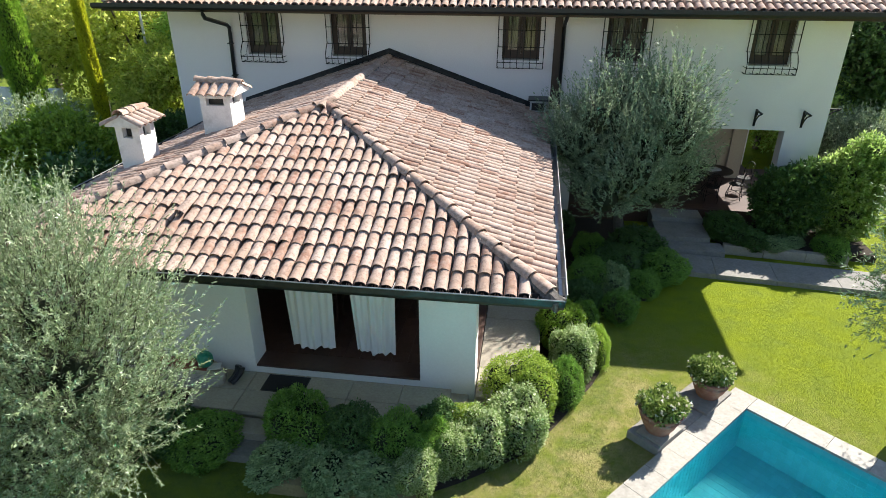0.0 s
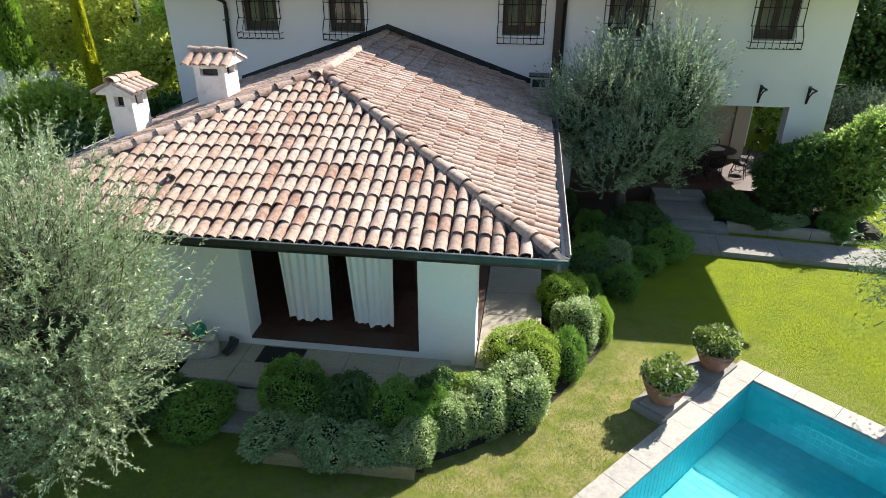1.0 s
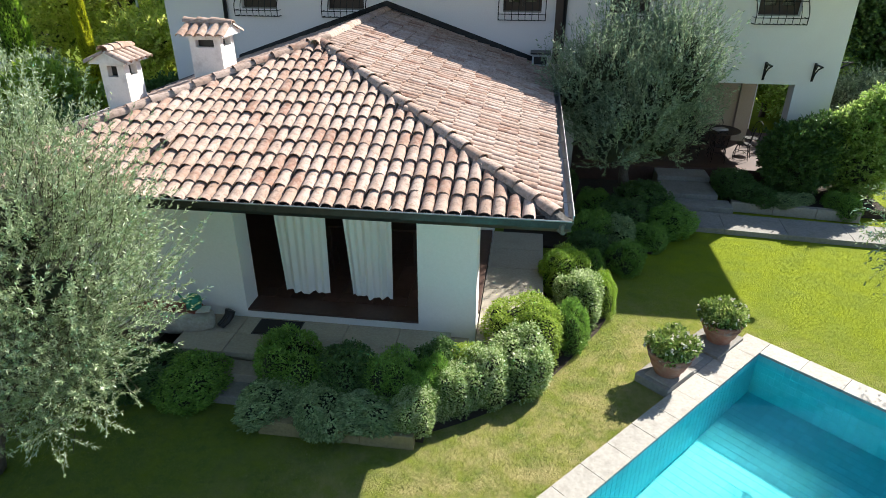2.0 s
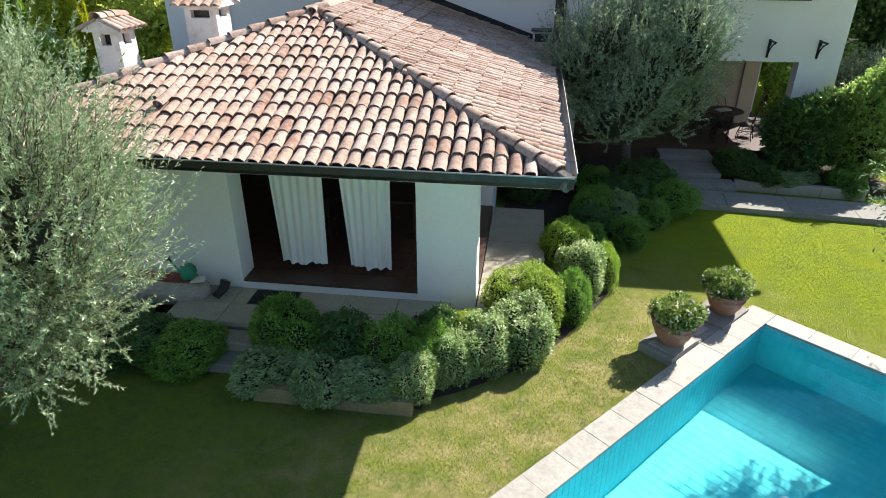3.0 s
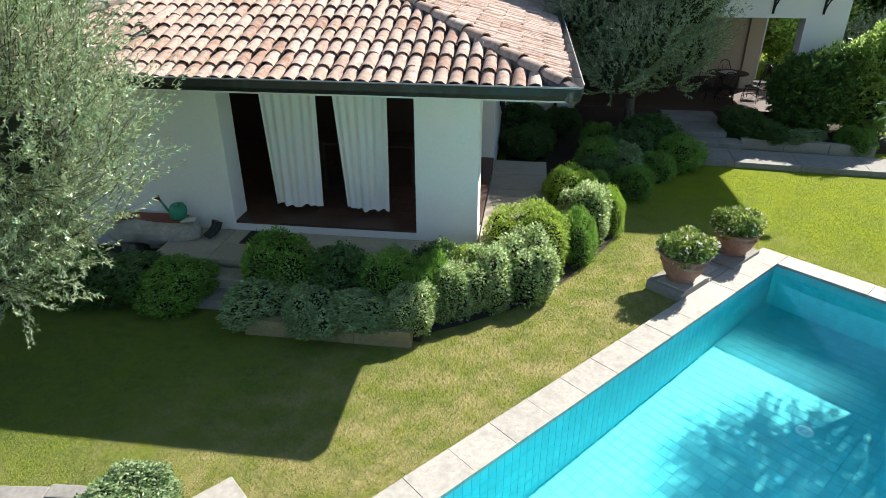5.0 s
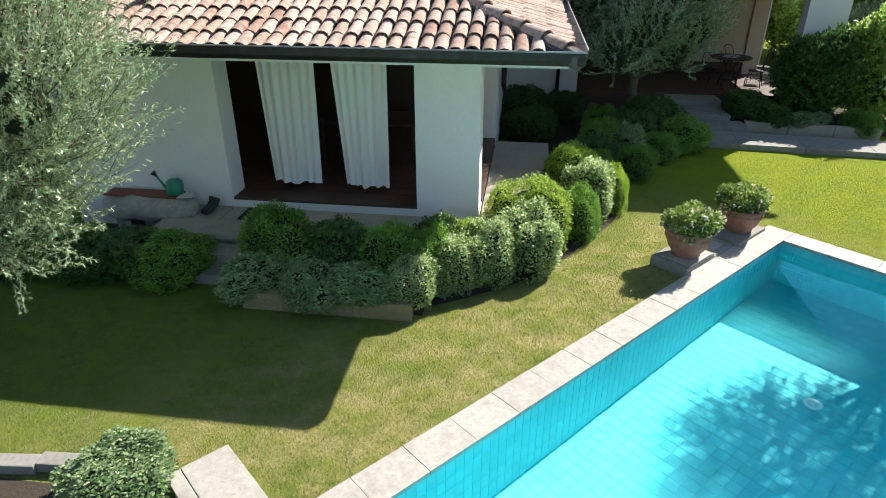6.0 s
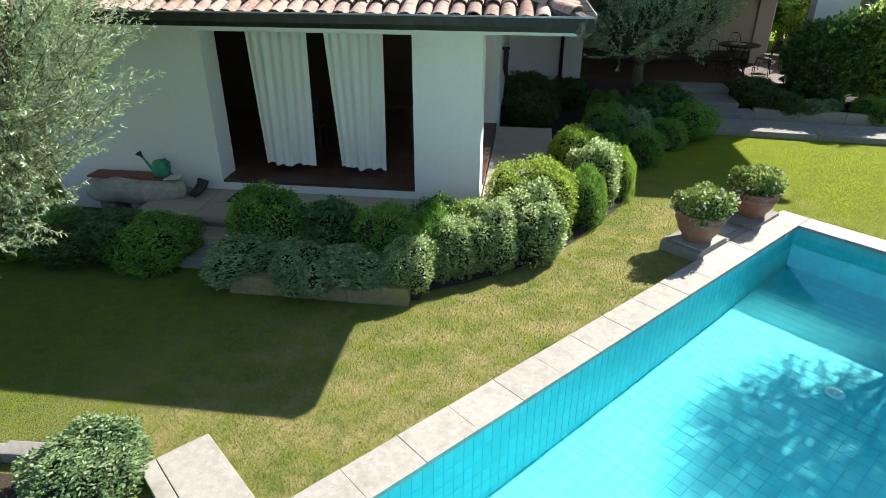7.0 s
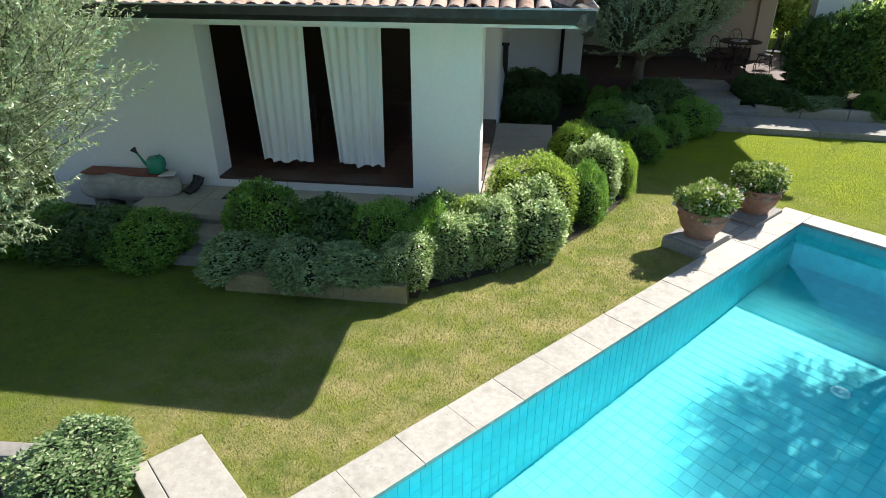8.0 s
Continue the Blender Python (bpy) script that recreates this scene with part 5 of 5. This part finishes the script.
for k in range(6):
    x = -6.9 + k * 0.52
    y = 3.05 + 0.62 * math.sin(k / 5 * 1.5)
    m = part("kerb_stone", boxed(0.0, 0.54, -0.08, 0.08, 0.0, 0.11, bevel=0.015), GREYSTONE, planter)
    m.matrix_basis = pose(x, y, 0, 0, 0, 14 - k * 2.6)

# ---- shrubs ----
SHRUBS = [
    ("pale", -1.50, 7.36, 0, 0.40, 0.38, 0.82), ("pale", -1.02, 7.72, 0, 0.50, 0.46, 0.92), ("pale", -0.46, 8.18, 0, 0.57, 0.50, 0.98),
    ("sage", -0.46, 8.98, 0, 0.74, 0.66, 1.30), ("spiky", 0.36, 9.26, 0, 0.28, 0.30, 0.95), ("pale", 0.56, 10.12, 0, 0.48, 0.48, 1.08),
    ("bright", 0.32, 11.10, 0, 0.58, 0.52, 1.12), ("dark", -1.72, 7.85, 0.1, 0.34, 0.34, 0.88), ("sage", -1.30, 7.92, 0.1, 0.34, 0.34, 0.86), ("spiky", -1.70, 7.35, 0.1, 0.24, 0.24, 0.90),
    ("spiky", -3.95, 7.50, 0.15, 0.58, 0.50, 0.88), ("dark", -3.02, 7.45, 0.15, 0.46, 0.46, 0.82), ("spiky", -2.32, 7.40, 0.15, 0.44, 0.42, 0.84),
    ("box", -1.85, 7.30, 0.12, 0.36, 0.36, 0.74),
    ("grey", -3.98, 6.86, 0.10, 0.54, 0.40, 0.56), ("grey", -3.25, 6.80, 0.10, 0.54, 0.40, 0.54), ("grey", -2.55, 6.78, 0.10, 0.52, 0.38, 0.54), ("pale", -1.90, 6.86, 0.10, 0.40, 0.34, 0.64),
    ("dark", -8.1, 7.25, 0, 0.75, 0.55, 0.72), ("box", -7.2, 7.25, 0, 0.66, 0.55, 0.68), ("dark", -6.6, 7.15, 0, 0.60, 0.50, 0.64), ("dark", -6.0, 7.25, 0, 0.58, 0.52, 0.66), ("box", -5.38, 7.14, 0, 0.54, 0.48, 0.70),
    ("dark", -0.50, 14.65, 0.05, 0.62, 0.58, 0.82), ("dark", -0.70, 16.1, 0.05, 0.66, 0.62, 1.0), ("dark", 0.35, 16.5, 0.05, 0.50, 0.50, 0.80),
    ("box", 1.02, 13.3, 0.05, 0.46, 0.46, 0.92), ("dark", 0.90, 12.5, 0, 0.42, 0.42, 0.84), ("spiky", 1.66, 12.3, 0, 0.38, 0.38, 0.74), ("grey", 1.55, 13.2, 0.0, 0.42, 0.40, 0.92), ("box", 1.15, 14.9, 0.05, 0.44, 0.44, 0.85),
    ("dark", 2.35, 14.9, 0.05, 0.70, 0.66, 1.10), ("box", 2.92, 14.15, 0, 0.56, 0.50, 0.84), ("dark", 1.80, 14.2, 0.05, 0.60, 0.54, 0.95), ("box", 2.30, 13.5, 0, 0.40, 0.40, 0.66), ("spiky", 0.80, 11.6, 0, 0.30, 0.30, 0.80),
    ("dark", 4.95, 16.75, 0.15, 0.58, 0.52, 0.78), ("dark", 5.35, 16.2, 0.15, 0.62, 0.42, 0.60), ("grey", 6.25, 16.2, 0.15, 0.72, 0.36, 0.38), ("box", 7.45, 16.0, 0.05, 0.46, 0.42, 0.66),
    ("small", -3.88, 3.50, 0, 0.48, 0.46, 0.44), ("bright", 0.96, 10.52, 0, 0.33, 0.36, 0.90),
]
for k, row in enumerate(SHRUBS):
    shrub(*row, turn=(k * 67) % 360)

# ---- trees ----
tree("olive_tree", "silvery grey-green olive tree on the lawn", -7.40, 5.30, 0, 1.35, 0.14,
     [(a + 0.72, *q) for a, *q in [(0.55, 0.0, 2.9, 1.35, 1.3, 1.15), (1.25, -0.05, 3.0, 1.05, 1.0, 1.25), (-0.6, 0.1, 3.2, 1.3, 1.3, 1.3), (0.9, 0.1, 3.7, 1.1, 1.1, 1.15), (0.6, -0.3, 2.0, 1.1, 0.9, 0.75), (-0.4, 0.2, 4.3, 1.0, 1.0, 0.95), (0.30, -0.2, 1.75, 0.9, 0.7, 0.55)]],
     OLIVE, 4100, 50, 0.56, (0.053, 0.0135), 11, droop=-0.25, up=0.7, lean=(0.75, 0.0), depth=0.6, core=0.3, loose=0.42)
olive_lumps = [(0.0, -0.4, 3.0, 1.1, 1.1, 0.95)]
lump_rng = random.Random(3)
for k in range(20):
    a = k * 2.4
    q = 0.55 + 0.62 * ((k * 7) % 10) / 10
    olive_lumps.append((q * math.cos(a) * 1.25, q * math.sin(a) * 0.95 - 0.5, 1.98 + 2.35 * ((k * 3) % 20) / 20 * (1.15 - 0.25 * q), lump_rng.uniform(0.42, 0.62), lump_rng.uniform(0.42, 0.6), lump_rng.uniform(0.36, 0.52)))
tree("olive_tree", "large shaded olive tree in the bed before the loggia", 1.95, 15.65, 0, 1.5, 0.13, olive_lumps,
     OLIVE_DARK, 3600, 40, 0.66, (0.080, 0.022), 12, droop=-0.5, up=0.7, lean=(-0.05, -0.25), depth=0.38, core=0.84, loose=0.38)
tree("olive_tree", "olive tree at the far end of the pool", 6.3, 9.4, 0, 1.4, 0.15,
     [(0, 0, 3.0, 1.25, 1.2, 1.0), (-0.75, -0.1, 2.5, 0.75, 0.75, 0.7), (0.7, 0.3, 3.3, 1.0, 1.0, 0.9), (0.0, 0.5, 3.7, 1.0, 1.0, 0.8), (1.0, 0.7, 4.4, 0.9, 0.9, 0.7), (1.2, 0.2, 3.8, 0.9, 0.9, 0.7)],
     OLIVE, 2700, 15, 0.42, (0.075, 0.022), 13, droop=0.1, up=0.4, depth=0.55, core=0.0)
tree("laurel", "tall dark laurel shrub against the facade", 6.55, 16.9, 0.1, 0.5, 0.07,
     [(-0.05, 0, 1.0, 0.75, 0.65, 0.9), (0.35, 0.05, 1.35, 0.6, 0.6, 0.8), (-0.4, 0, 1.2, 0.5, 0.55, 0.75)],
     DARKLEAF, 2400, 14, 0.2, (0.11, 0.045), 14, up=0.5, category="shrub", depth=0.35, core=0.82)
tree("laurel", "fresh green laurel shrub at the house corner, sunlight in its leaf colour", 8.0, 16.95, 0.0, 0.5, 0.07,
     [(0, 0, 1.1, 0.75, 0.7, 0.95), (0.35, 0.2, 1.8, 0.65, 0.65, 0.75), (-0.3, 0, 1.9, 0.6, 0.6, 0.6), (0.25, 0.1, 2.5, 0.4, 0.4, 0.45)],
     LAURELLEAF, 2600, 14, 0.22, (0.11, 0.045), 15, up=0.5, category="shrub", depth=0.45, core=0.7, flat=1.2)


def cypress(x, y, h, r, seed, label, mat=CYPRESSLEAF):
    rng = np.random.default_rng(seed)
    ob = thing("cypress", pose(x, y, 0), label, "tree", "cypresses")
    part("trunk", tube(bmesh.new(), [(0, 0, -0.1), (0.02, 0, h * 0.5), (0, 0, h * 0.95)], 0.12, 0.02, 8), BARK, ob)
    n = 42000
    t = rng.random(n) ** 0.85
    a = rng.random(n) * math.tau
    prof = r * np.minimum(1, 0.55 + t * 2.2) * (1 - np.clip(t - 0.35, 0, 1) / 0.68) ** 0.7
    rad = prof * (1 + 0.12 * np.sin(a * 5 + t * 19)) * rng.uniform(0.78, 1.03, n)
    p = np.stack([rad * np.cos(a), rad * np.sin(a), 0.25 + t * (h - 0.3)], 1)
    way = np.stack([np.cos(a) * 0.35, np.sin(a) * 0.35, np.full(n, 1.0)], 1) + rng.normal(size=(n, 3)) * 0.25
    crown = new("crown", quick_mesh("crown", leaf_quads(rng, p, way, 0.10, 0.032), 4, mat))
    crown.parent = ob
    # dark turned core stands for the shade within the cypress
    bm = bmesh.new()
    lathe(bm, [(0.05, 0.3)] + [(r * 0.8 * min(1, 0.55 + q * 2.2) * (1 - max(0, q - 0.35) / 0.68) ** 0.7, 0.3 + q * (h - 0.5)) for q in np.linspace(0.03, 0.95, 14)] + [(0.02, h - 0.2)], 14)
    tagged(part("shade_core", bm, INSIDE, ob), kind="stuff")
    return ob


cypress(-16.45, 21.3, 9.5, 0.22, 31, "slim columnar cypress with sunlight in its yellow-green leaf colour")
cypress(-19.2, 21.2, 9.5, 0.55, 32, "broad dark green columnar cypress", CYPRESS_DARK)


def broadleaf(x, y, h, r, mat, seed, label, name="tree"):
    small = mat in (OLIVE, OLIVE_DARK)
    rng = np.random.default_rng(seed)
    lumps = [(0, 0, h * 0.62, r * 0.8, r * 0.8, h * 0.32)]
    for k in range(8):
        a = rng.random() * math.tau
        q = rng.uniform(0.35, 0.75) * r
        lumps.append((q * math.cos(a), q * math.sin(a), h * rng.uniform(0.35, 0.85), r * rng.uniform(0.32, 0.5), r * rng.uniform(0.32, 0.5), h * rng.uniform(0.12, 0.2)))
    return tree(name, label, x, y, 0, h * 0.32, 0.06 + 0.03 * r, lumps, mat, 2600, 20 if small else 13, 0.5, (0.09, 0.03) if small else (0.15, 0.09), seed, droop=0.2, up=0.3, depth=0.6, core=0.25, group="trees of the garden edge", flat=1.6)


for k, (x, y, h, r, mat, label) in enumerate((
        (-17.2, 26.0, 6.6, 2.7, YELLOWLEAF, "broad tree with yellowing leaves"), (-14.5, 25.9, 6.4, 2.2, FRESHLEAF, "fresh green tree beside the house"),
        (-12.9, 20.5, 1.9, 0.9, DARKLEAF, "low dark evergreen by the house wall"), (-20.5, 27.0, 7.0, 2.8, YELLOWLEAF, "broad yellow-green leafy garden tree"), (-15.4, 23.4, 4.0, 1.5, YELLOWLEAF, "small tree with yellow-green leaves"),
        (-19.0, 33.0, 9.0, 3.6, DARKLEAF, "tall dark evergreen tree"), (-25.5, 24.0, 7.0, 3.0, OLIVE_DARK, "large grey-green leafy tree"), (-26.0, 31.0, 8.0, 3.4, FRESHLEAF, "tall green tree at the boundary"),
        (-13.4, 15.2, 3.3, 1.6, SAGELEAF, "olive-green leafy shrub tree behind the pavilion"), (-11.9, 13.7, 2.5, 1.1, DARKLEAF, "dark rounded evergreen shrub tree"), (-15.6, 16.6, 3.4, 1.8, OLIVE, "loose grey-green olive tree"), (-12.0, 11.8, 2.4, 1.2, DARKLEAF, "dark evergreen beside the pavilion"), (-18.0, 14.5, 3.2, 1.8, OLIVE, "grey-green tree near the wall"),
        (10.7, 25.4, 5.7, 1.9, DARKLEAF, "dense dark evergreen behind the house"), (13.0, 27.0, 5.9, 2.2, DARKLEAF, "dark hedge-like evergreen tree"), (11.6, 29.5, 6.2, 2.6, DARKLEAF, "tall dark evergreen tree behind the house"), (14.6, 31.0, 6.5, 3.0, DARKLEAF, "dark evergreen at the garden edge"), (18.0, 29.0, 6.4, 3.0, DARKLEAF, "dark spreading evergreen tree"),
        (10.6, 22.3, 2.6, 1.3, OLIVE_DARK, "grey-green shrubby tree by the house"), (17.5, 22.0, 5.0, 2.2, FRESHLEAF, "green tree at the boundary"), (12.5, 19.6, 2.2, 1.2, FRESHLEAF, "fresh green garden shrub tree"), (9.4, 24.6, 3.2, 1.4, FRESHLEAF, "sunlit green tree beyond the loggia"), (9.9, 26.6, 4.2, 1.7, DARKLEAF, "dark leafy tree beyond the loggia"), (8.6, 26.2, 3.6, 1.3, SAGELEAF, "olive-green tree beyond the loggia"))):
    broadleaf(x, y, h, r, mat, 40 + k, label)

wall = thing("boundary_wall", Matrix(), "pale rendered garden boundary wall", "wall", kind="structure")
part("wall_body", boxed(-32, -19.2, 22.6, 22.9, 0, 2.3), CHIMNEY, wall)
post = thing("street_lamp", pose(-15.9, 24.0, 0), "slim grey lamp post among the trees", "street lamp")
part("pole", tube(bmesh.new(), [(0, 0, 0), (0, 0, 8.0)], 0.06, 0.04, 8), GREYCASE, post)
part("head", boxed(-0.08, 0.08, -0.5, 0.05, 7.95, 8.05, bevel=0.02), GREYCASE, post)

# far woods that close the view
rng = np.random.default_rng(77)
n = 70000
a = rng.random(n) * math.tau
d = rng.uniform(42, 55, n)
hh = (9 + 3.5 * np.sin(a * 7) + 2 * np.sin(a * 17 + 1)) * np.where(np.sin(a) < 0.1, 0.4, 1.0)
p = np.stack([d * np.cos(a), 12 + d * np.sin(a), rng.random(n) ** 0.8 * hh], 1)
far = new("far_woods", quick_mesh("far_woods", leaf_quads(rng, p, rng.normal(size=(n, 3)) + np.array([0, 0, 0.5]), 1.5, 1.1), 4, DARKLEAF))
tagged(far, "dark green woods round the property", "woods", kind="stuff")

# ---- pool lining ----
drain = thing("pool_drain", Matrix.Translation(pool_point(1.66, -2.53, DEEP + 0.012)), "round white drain cover on the pool floor", "pool drain")
part("ring", lathe(bmesh.new(), [(0.0, 0.0), (0.10, 0.0), (0.108, 0.008), (0.095, 0.018), (0.0, 0.02)], 28), WHITEPLASTIC, drain)
for k in range(12):
    a = k * math.tau / 12
    part("slot", boxed(-0.005, 0.005, 0.025, 0.075, 0.0201, 0.023), GROUT, drain).matrix_basis = pose(0, 0, 0, 0, 0, math.degrees(a))
TS = 0.155
FLOOR_TILE = mesh_of("pool_tile", boxed(-TS / 2 + 0.004, TS / 2 - 0.003, -TS / 2 + 0.004, TS / 2 - 0.006, 0, 0.004), POOLTILE)
lining = tagged(new("pool_lining"), "turquoise tiles lining the pool", "pool tiles", kind="structure")
lining.matrix_basis = POOL_TURN
rest = []
for j in range(int(LONG / TS)):
    for i in range(int(WIDE / TS)):
        m = Matrix.Translation(((i + 0.5) * TS, -(j + 0.5) * TS, DEEP + 0.001))
        if i < 12 and j < 25:
            shared("pool_tile", FLOOR_TILE, lining, m)
        else:
            rest.append(m)
WT = 0.118
walls = []
for j in range(int(LONG / WT)):
    for k in range(6):
        walls.append(Matrix.Translation((0.001, -(j + 0.5) * WT, -0.115 - k * 0.25)) @ pose(0, 0, 0, 0, 90, 0))
        walls.append(Matrix.Translation((WIDE - 0.001, -(j + 0.5) * WT, -0.115 - k * 0.25)) @ pose(0, 0, 0, 0, -90, 0))
for i in range(int(WIDE / WT)):
    for k in range(6):
        walls.append(Matrix.Translation(((i + 0.5) * WT, -0.001, -0.115 - k * 0.25)) @ pose(0, 0, 0, 0, 90, -90))
bv, bf = [], []
cube = [(-1, -1), (1, -1), (1, 1), (-1, 1)]
bv = [(x, y, 0) for x, y in cube] + [(x * 0.98, y * 0.98, 1) for x, y in cube]
bf = [(4, 5, 6, 7)] + [(k, (k + 1) % 4, 4 + (k + 1) % 4, 4 + k) for k in range(4)]
V = np.array(bv)
joined("pool_tile_rest", V * np.array([TS / 2 - 0.003, TS / 2 - 0.003, 0.003]), bf, rest, POOLTILE, lining, "turquoise floor tiles")
joined("wall_tile", V * np.array([0.125 - 0.003, WT / 2 - 0.003, 0.003]), bf, walls, POOLTILE, lining, "upright turquoise wall tiles")

# ---- grass ----
rng = np.random.default_rng(9)
n = 640000
x = rng.uniform(-9.5, 10.5, n)
y = rng.uniform(2.0, 15.5, n)
q = np.array(POOL_TURN.inverted())
pa = q[0, 0] * x + q[0, 1] * y + q[0, 3]
pl = q[1, 0] * x + q[1, 1] * y + q[1, 3]
keep = ~((pa > -RIM - 0.03) & (pa < WIDE + RIM) & (pl < RIM + 0.03))
keep &= ~((pa > -1.0) & (pa < 0) & (pl > -2.25) & (pl < 0.2))
keep &= ~((y > 14.4) & (x > 2.8)) & ~((y > 6.5) & (x < -1.75)) & ~((y > 8.3) & (x < -0.1))
keep &= ~((x > -3.75) & (x < -1.4) & (y < 4.1) & ((x + 3.18) * ACROSS.x + (y - 4.045) * ACROSS.y > -0.01) & ((x + 3.18) * ALONG.x + (y - 4.045) * ALONG.y < 0.02) & ((x + 3.18) * ALONG.x + (y - 4.045) * ALONG.y > -0.65))
keep &= ~((x > -6.6) & (x < -3.62) & (y < 3.44))
inside = np.zeros(n, bool)
for (x0, y0), (x1, y1) in zip(BED_EDGE, BED_EDGE[1:] + BED_EDGE[:1]):
    if y0 != y1:
        inside ^= ((y0 > y) != (y1 > y)) & (x < (x1 - x0) * (y - y0) / (y1 - y0) + x0)
keep &= ~inside
keep &= rng.random(n) < np.clip(1.6 - y / 11, 0.25, 1)
x, y, pa, pl = x[keep], y[keep], pa[keep], pl[keep]
n = len(x)
p = np.stack([x, y, np.zeros(n)], 1)
way = np.stack([rng.normal(size=n) * 0.55, rng.normal(size=n) * 0.55, np.ones(n)], 1)
ln = 0.030 * rng.uniform(0.5, 1.3, (n, 1)) * np.where(np.hypot(x - 0.2, y - 6.4) > 4.0, 0.65, 1.0)[:, None]
sd = unit(rng.normal(size=(n, 3)) * np.array([1, 1, 0.05])) * 0.0034
tri = np.stack([p - sd, p + sd, p + unit(way) * ln], 1)
strip = np.clip((pa + 3.4) / 2.2, 0.06, 1) * np.clip((2.4 - pl) / 3.0, 0.06, 1)
thin = rng.random(n) > 0.2 * strip          # the trodden strip carries fewer blades
tri, pl, strip = tri[thin], pl[thin], strip[thin]
n = len(tri)
worn = rng.random(n) < 0.4 * strip
far_end = ~worn & (pl > rng.uniform(-1.2, 0.8, n))
tagged(new("lush_grass", quick_mesh("lush_grass", tri[far_end], 3, LUSH)), "fresh yellow-green grass blades beyond the pool", "grass", kind="stuff")
tagged(new("grass", quick_mesh("grass", tri[~worn & ~far_end], 3, BLADE)), "short mown green grass blades of the lawn", "grass", kind="stuff")
tagged(new("dry_grass", quick_mesh("dry_grass", tri[worn], 3, STRAW)), "dry straw-coloured blades in the worn lawn", "grass", kind="stuff")
